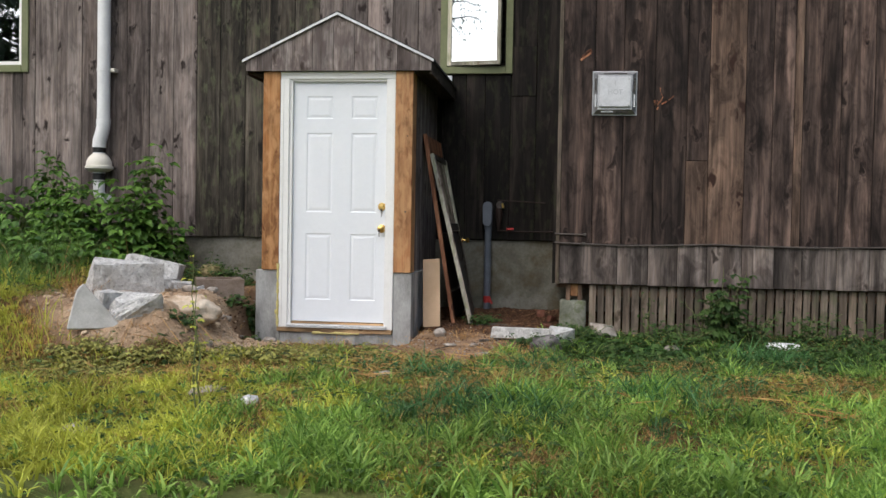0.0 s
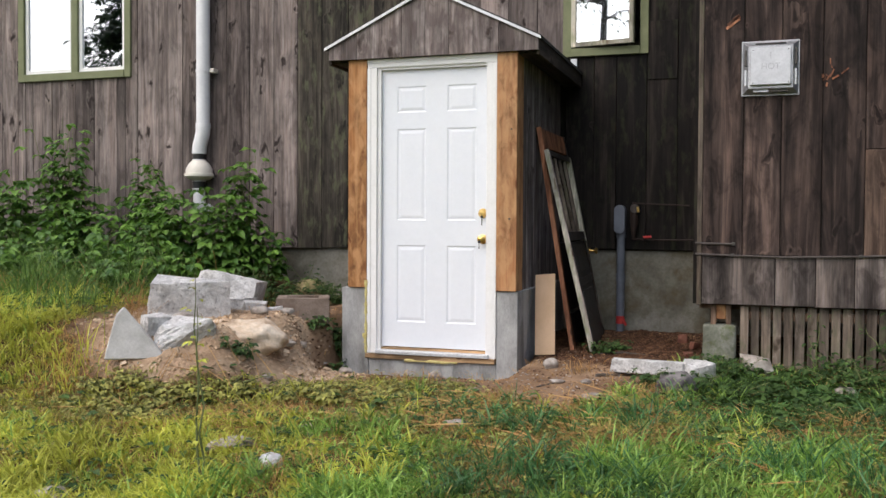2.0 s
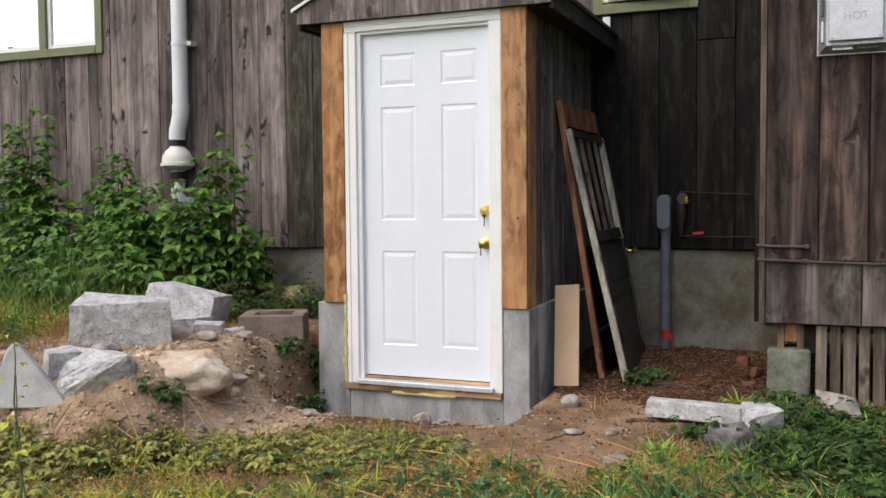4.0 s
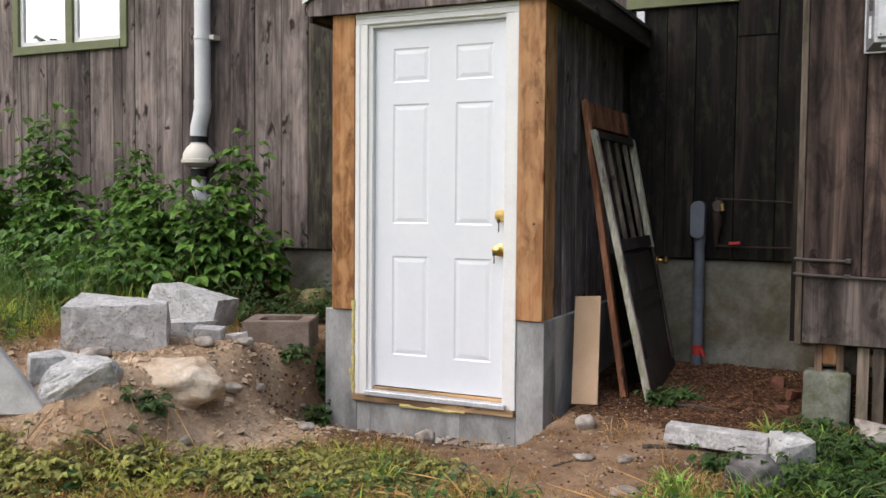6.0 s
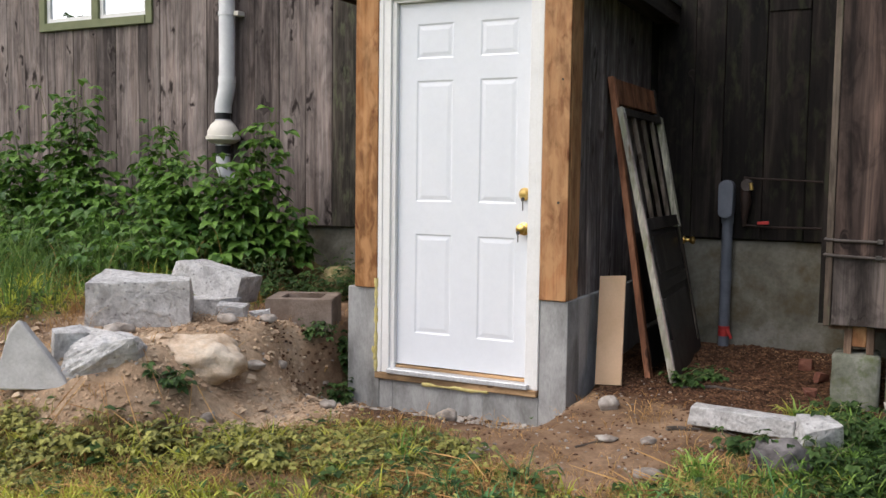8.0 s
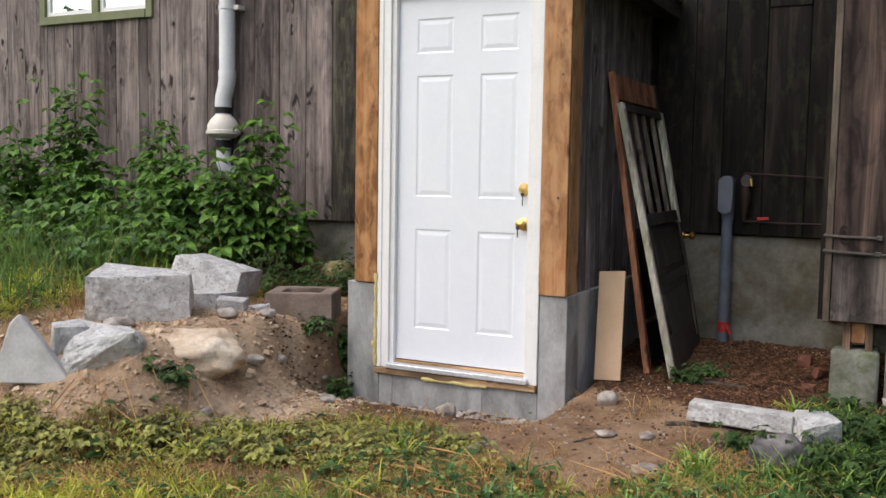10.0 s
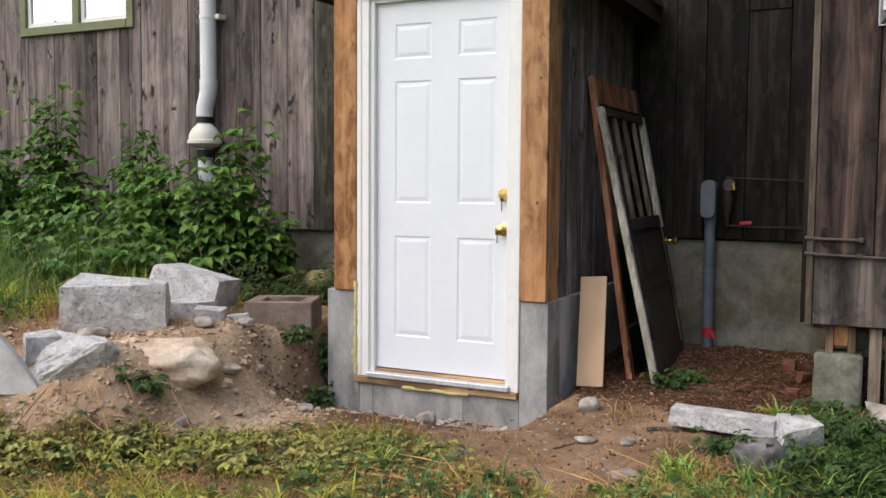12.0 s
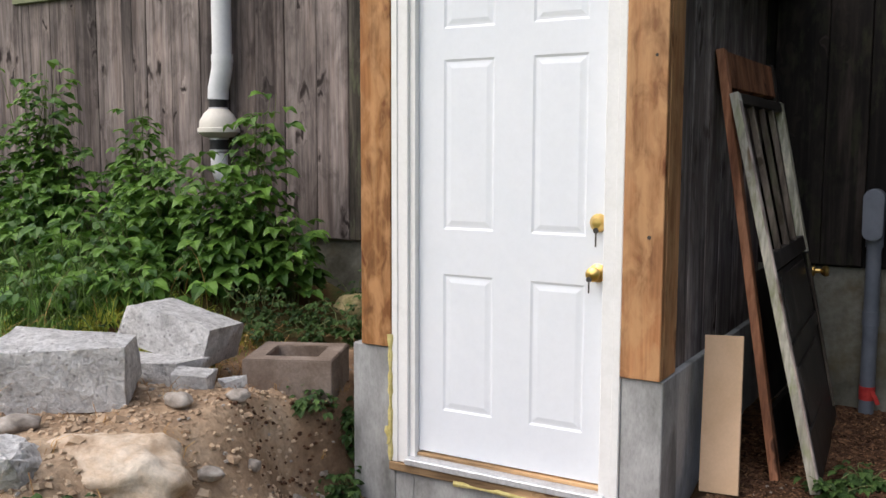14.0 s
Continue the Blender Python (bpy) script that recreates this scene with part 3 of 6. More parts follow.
gme.polygons.foreach_set("use_smooth", [True] * len(gme.polygons))
tagged(new("ground", gme), "sloping yard of soil, sandy dirt and wood-chip mulch", "ground", kind="structure")


# ---- the house: wall, foundation, extension ----
TOP = 5.0
WIN_L = (-5.13, -3.87, 2.46, 3.5)
WIN_R = (0.70, 1.285, 2.42, 3.5)


def wall_with_openings(x0, x1, y0, y1, z0, z1, openings):
    """A wall with real thickness, its openings left out."""
    bm, x = bmesh.new(), x0
    for a, b, c, d in openings:
        box(x, a, y0, y1, z0, z1, bm=bm)
        box(a, b, y0, y1, z0, c, bm=bm)
        box(a, b, y0, y1, d, z1, bm=bm)
        x = b
    box(x, x1, y0, y1, z0, z1, bm=bm)
    return bm


def plank(x0, x1, y0, y1, z0, z1):
    """One plank, its front edges chamfered."""
    bm = bmesh.new()
    c = 0.004
    back = [bm.verts.new(p) for p in ((x0, y1, z0), (x1, y1, z0), (x1, y1, z1), (x0, y1, z1))]
    mid = [bm.verts.new(p) for p in ((x0, y0 + c, z0), (x1, y0 + c, z0), (x1, y0 + c, z1), (x0, y0 + c, z1))]
    front = [bm.verts.new(p) for p in ((x0 + c, y0, z0 + c), (x1 - c, y0, z0 + c), (x1 - c, y0, z1 - c), (x0 + c, y0, z1 - c))]
    for a, b in ((back, mid), (mid, front)):
        for k in range(4):
            bm.faces.new((a[k], a[(k + 1) % 4], b[(k + 1) % 4], b[k]))
    bm.faces.new(front)
    bm.faces.new(back[::-1])
    bmesh.ops.recalc_face_normals(bm, faces=bm.faces)
    return bm


def cladding(wall, spans, y, z0, z1, mat, rnd, openings=(), breaks=0.35):
    """Vertical planks over a wall; some are pieced from two lengths."""
    for a, b in spans:
        pieces = [(z0 + rnd.uniform(-0.004, 0.004), z1)]
        for p, q, c, d in openings:
            if a < q - 0.01 and b > p + 0.01:
                if a >= p - 0.06 and b <= q + 0.06:
                    pieces = [(z0, c), (d, z1)]
                else:
                    pieces = None
                    cut = (p, q, c, d)
        if pieces is None:
            p, q, c, d = cut
            if a < p:
                pieces, a2, b2 = [(z0, z1)], a, p
            else:
                pieces, a2, b2 = [(z0, z1)], q, b
            under = (max(a, p), min(b, q))
            out = y - rnd.uniform(0, 0.004)
            for s, e in ((z0, c), (d, z1)):
                part("plank", plank(under[0] + 0.0015, under[1] - 0.0015, out, y + 0.024, s, e), mat, wall)
            a, b = a2, b2
        elif len(pieces) == 1 and rnd.random() < breaks:
            s, e = pieces[0]
            k = rnd.uniform(s + 0.8, min(e - 0.6, s + 2.6))
            pieces = [(s, k - 0.0015), (k + 0.0015, e)]
        for s, e in pieces:
            part("plank", plank(a + 0.002, b - 0.002, y - rnd.uniform(0.0, 0.006), y + 0.024, s, e), mat, wall)


rnd = random.Random(4)
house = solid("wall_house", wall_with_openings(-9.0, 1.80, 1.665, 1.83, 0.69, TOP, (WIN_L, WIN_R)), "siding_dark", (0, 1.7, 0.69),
              "tall barn-like house wall clad in weathered grey-brown vertical planks", "wall", kind="structure")
xs = [0.655, 0.4, 0.14, -0.12, -0.38, -0.62, -0.88, -1.14, -1.40, -1.672, -1.925, -2.178, -2.441, -2.693, -2.93, -3.195, -3.473, -3.725, -3.98, -4.258, -4.49, -4.789, -5.035, -5.226, -5.445]
while xs[-1] > -8.8:
    xs.append(xs[-1] - rnd.choice((0.22, 0.24, 0.255, 0.265, 0.27, 0.285)))
xs[-1] = -9.0
planks = [(b, a) for a, b in zip(xs, xs[1:])]
cladding(house, [q for q in planks if q[1] <= -1.9 and not -3.1 < sum(q) / 2 < -2.5], 1.64, 0.675, TOP, "siding", rnd, (WIN_L,), 0.0)
# Planks around the vent pipe, in a darker tone
cladding(house, [q for q in planks if -3.1 < sum(q) / 2 < -2.5], 1.64, 0.675, TOP, "siding_deep", rnd, (), 0.0)
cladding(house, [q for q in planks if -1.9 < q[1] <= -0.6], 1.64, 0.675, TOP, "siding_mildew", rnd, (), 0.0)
cladding(house, [q for q in planks if q[1] > -0.6], 1.64, 2.2, TOP, "siding", rnd, (), 0.0)
# Recess planks get the near-black wood, so part of their shade is painted
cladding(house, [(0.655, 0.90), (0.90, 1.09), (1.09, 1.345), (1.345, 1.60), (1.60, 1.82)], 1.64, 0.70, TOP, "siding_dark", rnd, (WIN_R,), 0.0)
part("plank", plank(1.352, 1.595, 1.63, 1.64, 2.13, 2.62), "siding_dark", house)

solid("wall_foundation", box(-9.0, 1.95, 1.68, 1.95, -1.0, 0.69), "old_concrete", (0, 1.8, -1.0),
      "low stained concrete foundation wall under the siding", "foundation", kind="structure")
bm = bmesh.new()
box(-9.2, -9.0, 1.64, 9.0, -1.0, TOP, bm=bm)
solid("wall_west", bm, "siding", (-9.1, 5, -1), "plain weathered plank side wall of the house", "wall", kind="structure")
solid("wall_north", box(-9.0, 9.0, 9.0, 9.2, -1.0, TOP), "siding", (0, 9.1, -1), "plain weathered plank back wall of the house", "wall", kind="structure")
solid("wall_east", box(9.0, 9.2, 0.5, 9.0, -1.0, TOP), "siding", (9.1, 5, -1), "plain weathered plank side wall of the house", "wall", kind="structure")
solid("floor_inside", box(-9.0, 1.95, 1.95, 9.0, 0.55, 0.69), "block_wood", (0, 5, 0.55), "plain wooden floor inside the house", "floor", kind="structure")
bm = prism(((1.5, TOP), (5.2, 6.9), (9.4, TOP), (9.4, TOP + 0.12), (5.2, 7.1), (1.5, TOP + 0.12)), -9.5, 9.5)
bmesh.ops.rotate(bm, cent=(0, 0, 0), matrix=Matrix.Rotation(radians(90), 3, "Z"), verts=bm.verts)
bmesh.ops.scale(bm, vec=(-1, 1, 1), verts=bm.verts)
bmesh.ops.reverse_faces(bm, faces=bm.faces)
solid("roof_house", bm, "shingle", (0, 5, TOP), "plain dark shingle roof of the house", "roof", kind="structure")
solid("roof_wing", box(1.75, 9.2, 0.42, 1.6, TOP + 0.002, TOP + 0.1), "shingle", (5, 1, TOP), "plain dark roof edge over the wing", "roof", kind="structure")

# extension on piers
EX = [1.862, 2.135, 2.383, 2.648, 2.918, 3.103, 3.401, 3.623, 3.8, 3.868, 4.175, 4.44, 4.7, 4.96, 5.2, 5.46, 5.72, 5.98, 6.25, 6.5, 6.76, 7.0, 7.27, 7.5, 7.77, 8.0, 8.27, 8.5, 8.77, 9.0]
ext = solid("wall_extension", box(1.84, 9.0, 0.526, 0.68, 0.352, TOP), "siding_dark", (5, 0.6, 0.352),
            "projecting house wing clad in dark brown weathered vertical planks", "wall", kind="structure")
PALE = (2.918, 3.103, 3.8, 5.2)
cladding(ext, [q for q in zip(EX, EX[1:]) if q[0] not in PALE], 0.5, 0.698, TOP, "siding_brown", rnd, (), 0.0)
cladding(ext, [(2.918, 3.103)], 0.5, 1.427, TOP, "siding_brown", rnd, (), 0.0)
cladding(ext, [(2.918, 3.103)], 0.5, 0.698, 1.423, "siding_tan", rnd, (), 0.0)
cladding(ext, [(3.103, 3.401), (3.8, 3.868), (5.2, 5.46)], 0.5, 0.698, TOP, "siding_tan", rnd, (), 0.0)
FOOT = [1.862, 2.357, 2.62, 2.867, 3.114, 3.401, 3.667, 3.895] + [v for v in EX if v > 4.0]
for a, b in zip(FOOT, FOOT[1:]):
    part("plank", plank(a + 0.002, b - 0.002, 0.502 - rnd.uniform(0, 0.004), 0.526, 0.343 + rnd.uniform(0, 0.006), 0.695), "siding_pale", ext)
part("corner_strip", box(1.828, 1.8605, 0.494, 0.55, 0.342, TOP, 0.003), "skirt", ext, "pale narrow corner strip")
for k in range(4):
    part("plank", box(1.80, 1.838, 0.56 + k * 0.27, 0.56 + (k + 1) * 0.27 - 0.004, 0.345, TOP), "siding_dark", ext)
solid("floor_extension", box(1.84, 9.0, 0.7, 9.0, 0.30, 0.345), "block_wood", (5, 5, 0.3), "underside boards of the raised wing", "floor", kind="structure")

# resinous knots and a fresh scar in the planks
fr = random.Random(8)
for _ in range(11):
    x, z, w_ = 2.69 + fr.gauss(0, 0.032), 1.915 + fr.gauss(0, 0.025), fr.uniform(0.006, 0.014)
    a_, ln = fr.uniform(0.3, 2.4), fr.uniform(0.02, 0.06)
    part("flake", beam((x, 0.4915, z), (x + ln * math.cos(a_), 0.4915, z + ln * math.sin(a_)), w_, 0.004, (math.sin(a_), 0, -math.cos(a_)), 0.0015), "red_wood", ext, "splintered orange flake")
for x, z, ln, w_ in ((2.01, 2.285, 0.11, 0.02), (2.02, 2.31, 0.1, 0.022), (2.055, 2.345, 0.05, 0.02)):
    part("scar", beam((x, 0.4915, z), (x + ln * 0.8, 0.4915, z + ln * 0.6), w_, 0.004, (0, 0, 1), 0.0015), "red_wood", ext, "fresh orange scar in a plank")

# skirting of upright slats
skirt = thing("slat_skirting", (5.5, 0.56, -0.2), "greyed vertical wooden slats closing the crawl space below the wing", "skirting", kind="structure")
x = 2.128
while x < 8.95:
    wd = 0.058 + rnd.uniform(-0.006, 0.006)
    lean_ = rnd.uniform(-0.004, 0.004)
    part("slat", beam((x + wd / 2 + lean_, 0.56 + rnd.uniform(-0.003, 0.003), -0.22), (x + wd / 2, 0.56, 0.338), wd, 0.018, (1, 0, 0), 0.002), "skirt", skirt)
    x += wd + 0.0165
part("rail", box(2.13, 8.95, 0.57, 0.60, 0.24, 0.3), "block_wood", skirt)
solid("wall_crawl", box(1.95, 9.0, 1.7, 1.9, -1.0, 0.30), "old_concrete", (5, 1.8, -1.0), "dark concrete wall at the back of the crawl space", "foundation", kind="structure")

# pier and wood blocks at the wing's corner
solid("concrete_pier", chunk((0.225, 0.21, 0.42), 31, 0.006, 0.04, 6), "pier", (0, 0, 0), "mossy square concrete pier under the wing's corner", "pier", smooth=True)
pier = bpy.data.objects["concrete_pier"]
pier.location = (1.985, 0.64, -0.225)
blocks = thing("pier_block", (1.995, 0.64, 0.19), "short brown wooden blocks packed between pier and wing", "wood block")
part("block", box(1.925, 1.962, 0.57, 0.70, 0.185, 0.341, 0.003), "block_wood", blocks)
part("block", box(2.03, 2.066, 0.57, 0.70, 0.185, 0.341, 0.003), "block_wood", blocks)
part("block", box(1.963, 2.029, 0.575, 0.70, 0.235, 0.341, 0.003), "cedar_plain", blocks)


# ---- windows ----
def sash(win, name, x0, x1, z0, z1, y, frame_mat="cream", rim=0.035, turn=0.0):
    """A sash of four bars round a pane; it may stand open, turned about its left side."""
    pieces = []
    hold = part(name, box(x0, x0 + rim, y - 0.02, y + 0.02, z0, z1, 0.002), frame_mat, win, "slim pale window sash")
    pieces.append(hold)
    for a, b, c, d in ((x1 - rim, x1, z0, z1), (x0 + rim, x1 - rim, z0, z0 + rim), (x0 + rim, x1 - rim, z1 - rim, z1)):
        pieces.append(part("sash_bar", box(a, b, y - 0.0195, y + 0.0195, c, d, 0.002), frame_mat, hold))
    pane = part("pane", box(x0 + rim, x1 - rim, y - 0.003, y + 0.003, z0 + rim, z1 - rim), "glass", hold, "bright reflecting window pane")
    pane.visible_shadow = False
    pieces.append(pane)
    if turn:
        rot = Matrix.Translation((x0, y, 0)) @ Matrix.Rotation(radians(turn), 4, "Z") @ Matrix.Translation((-x0, -y, 0))
        o = ORG[win.name]
        rot = Matrix.Translation(-o) @ rot @ Matrix.Translation(o)
        for p in pieces:
            p.data.transform(rot)


def trim_frame(win, x0, x1, z0, z1, wd, sill):
    part("window_frame", box(x0 - wd, x0, 1.612, 1.68, z0 - sill, z1 + wd, 0.003), "olive", win)
    part("window_frame", box(x1, x1 + wd, 1.612, 1.68, z0 - sill, z1 + wd, 0.003), "olive", win)
    part("window_frame", box(x0, x1, 1.613, 1.68, z1, z1 + wd, 0.003), "olive", win)
    part("window_sill", box(x0, x1, 1.605, 1.68, z0 - sill, z0, 0.003), "olive", win)


win1 = thing("window_1", (-4.5, 1.64, 2.38), "pair of windows with olive-green frames and pale sashes reflecting sky", "window", kind="structure")
trim_frame(win1, -5.13, -3.87, 2.46, 3.5, 0.075, 0.075)
part("mullion", box(-4.525, -4.445, 1.614, 1.68, 2.46, 3.5, 0.003), "olive", win1)
sash(win1, "sash", -5.128, -4.527, 2.462, 3.498, 1.66, "cream", 0.04)
sash(win1, "sash", -4.443, -3.872, 2.462, 3.498, 1.66, "cream", 0.04)
win2 = thing("window_2", (0.98, 1.64, 2.34), "olive-green framed casement window standing slightly open", "window", kind="structure")
trim_frame(win2, 0.70, 1.285, 2.42, 3.5, 0.07, 0.07)
sash(win2, "sash", 0.703, 1.25, 2.43, 3.495, 1.63, "green_wood", 0.04, -9.0)


# ---- entry shed with the white door ----
shed = thing("entry_shed", (0.0, 0.8, -0.5), "small gabled entry shed with weathered planks, cedar trim and concrete base", "entry shed", kind="structure")
part("front_base", box(-0.71, -0.495, 0.002, 0.1995, -0.6, 0.432, 0.004), "concrete", shed, "grey poured concrete base")
part("front_base", box(0.485, 0.64, 0.002, 0.1995, -0.6, 0.432, 0.004), "concrete", shed)
for a, b in ((-0.494, -0.405), (-0.404, 0.16), (0.161, 0.484)):
    part("front_base", box(a, b, 0.003, 0.1995, -0.6, -0.092, 0.003), "concrete", shed)
part("side_base", box(0.50, 0.638, 0.20, 1.68, -0.6, 0.43, 0.004), "concrete", shed)
part("side_base", box(-0.71, -0.5, 0.20, 1.68, -0.6, 0.428, 0.004), "concrete", shed)
part("corner_board", box(-0.655, -0.508, -0.014, 0.02, 0.434, 2.113, 0.003), "cedar", shed, "blotchy orange cedar corner board")
part("corner_board", box(0.484, 0.632, -0.014, 0.02, 0.434, 2.113, 0.003), "cedar_plain", shed, "plain orange-brown cedar corner board")
for x, z, rr in ((0.591, 1.575, 0.007), (0.58, 0.945, 0.009)):
    part("knot", lathe([(0.0, 0.0), (rr, 0.0), (rr * 0.7, -0.002), (0.0, -0.003)], (x, -0.013, z), "y", 9), "bark", shed, "small dark knot")
part("return_board", box(0.612, 0.633, 0.0215, 0.17, 0.434, 2.10, 0.002), "cedar_plain", shed)
part("return_board", box(-0.656, -0.634, 0.0215, 0.17, 0.434, 2.10, 0.002), "cedar_plain", shed)
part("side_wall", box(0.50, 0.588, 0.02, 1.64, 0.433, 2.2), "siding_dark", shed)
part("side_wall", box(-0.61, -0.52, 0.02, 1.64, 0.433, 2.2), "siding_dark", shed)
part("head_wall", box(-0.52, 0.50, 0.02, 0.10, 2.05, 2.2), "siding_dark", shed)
y = 0.172
for wd in (0.2, 0.24, 0.22, 0.26, 0.25, 0.294):
    for s, mat in ((1, "gable"), (-1, "siding")):
        xf = 0.612 if s > 0 else -0.632
        bm = box(xf - (0.022 if s > 0 else 0.0) + rnd.uniform(-0.002, 0.002), xf + (0.0 if s > 0 else 0.022), y + 0.002, y + wd - 0.002, 0.42, 2.19, 0.003)
        part("plank", bm, mat, shed)
    y += wd
# gable of planks, cut to the slope
AP, EV, GB = 2.585, 2.205, 2.114
cuts_x = [-0.80, -0.70, -0.575, -0.40, -0.225, -0.045, 0.135, 0.315, 0.50, 0.685, 0.785]


def slope(x):
    return AP - (AP - EV) * abs(x + 0.012) / 0.79


for a, b in zip(cuts_x, cuts_x[1:]):
    a2, b2 = a + 0.0015, b - 0.0015
    line = [(a2, GB + rnd.uniform(-0.002, 0.002)), (b2, GB), (b2, slope(b2) - 0.004)]
    if a < -0.012 < b:
        line.append((-0.012, AP - 0.004))
    line.append((a2, slope(a2) - 0.004))
    part("gable_plank", prism(line, -0.045 - rnd.uniform(0, 0.003), -0.02), "gable", shed)
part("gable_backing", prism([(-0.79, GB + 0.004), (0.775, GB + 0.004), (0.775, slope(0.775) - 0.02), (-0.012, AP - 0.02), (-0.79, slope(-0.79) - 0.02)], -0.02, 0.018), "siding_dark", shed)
for s in (-1, 1):
    xe = -0.825 if s < 0 else 0.80
    pts = [(-0.012, AP), (xe, slope(xe)), (xe, slope(xe) + 0.022), (-0.012, AP + 0.026)]
    part("roof_deck", prism(pts if s > 0 else pts[::-1], -0.055, 1.636), "shingle", shed, "dark shingled roof slope")
    pts = [(-0.012, AP - 0.008), (xe * 1.006, slope(xe) - 0.01), (xe * 1.006, slope(xe) + 0.01), (-0.012, AP + 0.012)]
    part("drip_edge", prism(pts, -0.066, -0.0555), "steel", shed, "bright metal drip edge")
    fx = (0.765, 0.79) if s > 0 else (-0.812, -0.787)
    part("fascia", box(fx[0], fx[1], -0.02, 1.636, 2.085, 2.198, 0.003), "eave_wood", shed, "dark weathered eave board")
    part("soffit", box(min(0.636 * s, fx[0] if s > 0 else fx[1]), max(0.636 * s, fx[0] if s > 0 else fx[1]), 0.02, 1.636, 2.10, 2.115), "eave_wood", shed)
part("flashing", box(0.70, 0.755, 1.60, 1.63, 2.255, 2.33, 0.002), "steel", shed, "small bright scrap of flashing")

# door
door = thing("door_1", (0.0, 0.05, -0.05), "white six-panel steel entry door, closed, with brass locks", "door", kind="structure")


def panel_leaf(x0, x1, z0, z1, cols, rows, y, thick):
    """A door leaf with moulded raised panels."""
    bm = bmesh.new()
    lx = sorted([x0, x1] + [v for c in cols for v in c])
    lz = sorted([z0, z1] + [v for r in rows for v in r])
    grid = [[bm.verts.new((a, y, c)) for a in lx] for c in lz]
    panels = []
    for j in range(len(lz) - 1):
        for i in range(len(lx) - 1):
            f = bm.faces.new((grid[j][i], grid[j][i + 1], grid[j + 1][i + 1], grid[j + 1][i]))
            if any(abs(lx[i] - c[0]) < 1e-6 for c in cols) and any(abs(lz[j] - r[0]) < 1e-6 for r in rows):
                panels.append(f)
    bm.normal_update()
    for depth, wide in ((-0.002, 0.005), (-0.0025, 0.008), (0.0005, 0.012), (0.003, 0.024), (0.0, 0.004)):
        bmesh.ops.inset_individual(bm, faces=panels, thickness=wide, depth=depth)
    rim = [e for e in bm.edges if e.is_boundary]
    ex = bmesh.ops.extrude_edge_only(bm, edges=rim)["geom"]
    bmesh.ops.translate(bm, vec=(0, thick, 0), verts=[v for v in ex if isinstance(v, bmesh.types.BMVert)])
    return bm


leaf = part("leaf", panel_leaf(-0.403, 0.407, 0.0, 2.03, ((-0.288, -0.062), (0.1, 0.322)), ((0.185, 0.75), (0.932, 1.602), (1.722, 1.912)), 0.042, 0.04), "white", door)
part("jamb", box(-0.434, -0.4045, 0.012, 0.12, -0.04, 2.05, 0.002), "cream", door)
part("jamb", box(0.4085, 0.438, 0.012, 0.12, -0.04, 2.05, 0.002), "cream", door)
part("jamb", box(-0.4045, 0.4085, 0.012, 0.12, 2.033, 2.062, 0.002), "cream", door)


def moulding(x0, x1, z0, z1, along):
    """Brickmould: a stepped, rounded casing."""
    bm = box(x0, x1, -0.004, 0.02, z0, z1, 0.003)
    if along == "z":
        box(x0, x0 + 0.03, -0.009, -0.0035, z0, z1, 0.003, bm=bm)
    else:
        box(x0, x1, -0.009, -0.0035, z1 - 0.03, z1, 0.003, bm=bm)
    return bm


part("casing", moulding(-0.5065, -0.4305, -0.052, 2.05, "z"), "cream", door, "white moulded casing")
bm = moulding(-0.483, -0.407, -0.052, 2.05, "z")
bmesh.ops.scale(bm, vec=(-1, 1, 1), verts=bm.verts)
bmesh.ops.reverse_faces(bm, faces=bm.faces)
part("casing", bm, "cream", door)
part("casing", moulding(-0.5065, 0.483, 2.051, 2.112, "x"), "cream", door)
part("threshold", box(-0.43, 0.434, -0.035, 0.12, -0.05, -0.022, 0.004), "steel", door, "pale metal threshold")
part("threshold_strip", box(-0.404, 0.408, 0.028, 0.12, -0.0215, -0.008, 0.002), "sill_wood", door)
part("sill_board", box(-0.515, 0.478, -0.02, 0.12, -0.088, -0.0525, 0.003), "sill_wood", door, "raw wooden sill board")


def foam_bead(points, seed):
    r = random.Random(seed)
    return tube([(x, y, z) for x, y, z in points], [0.006 + r.random() * 0.009 for _ in points], 8)


part("foam", foam_bead([(-0.512, -0.008, -0.05 + k * 0.03 + 0.004 * math.sin(k * 2.3)) for k in range(19)], 1), "foam", door, "ragged yellow foam bead", True)
part("foam", foam_bead([(-0.2 + k * 0.05, -0.012, -0.091 + 0.003 * math.sin(k * 1.9)) for k in range(9)], 2), "foam", door, "", True)
part("foam", foam_bead([(-0.521 + 0.008 * math.sin(k), -0.014, 0.02 + k * 0.015) for k in range(6)], 3), "foam", door, "", True)


def key_with_bow(x, y, z, parent, long=0.05):
    bm = lathe([(0.004, -0.0012), (0.011, -0.0012), (0.011, 0.0012), (0.004, 0.0012)], (x, y, z), "y", 12)
    box(x - 0.003, x + 0.003, y - 0.001, y + 0.001, z - long, z - 0.009, bm=bm)
    part("key", bm, "dark_metal", parent, "small hanging steel key")


KX = 0.372
bolt = part("deadbolt", lathe([(0.0, 0.0), (0.034, 0.0), (0.034, -0.006), (0.029, -0.012), (0.022, -0.02), (0.018, -0.026), (0.0, -0.027)], (KX, 0.042, 0.985), "y"), "brass", leaf, "polished brass deadbolt", True)
knob = part("knob", lathe([(0.0, 0.0), (0.034, 0.0), (0.034, -0.005), (0.028, -0.01), (0.014, -0.014), (0.012, -0.03), (0.02, -0.036), (0.027, -0.046), (0.027, -0.056), (0.02, -0.063), (0.0, -0.065)], (KX, 0.042, 0.80), "y"), "brass", leaf, "polished brass door knob", True)
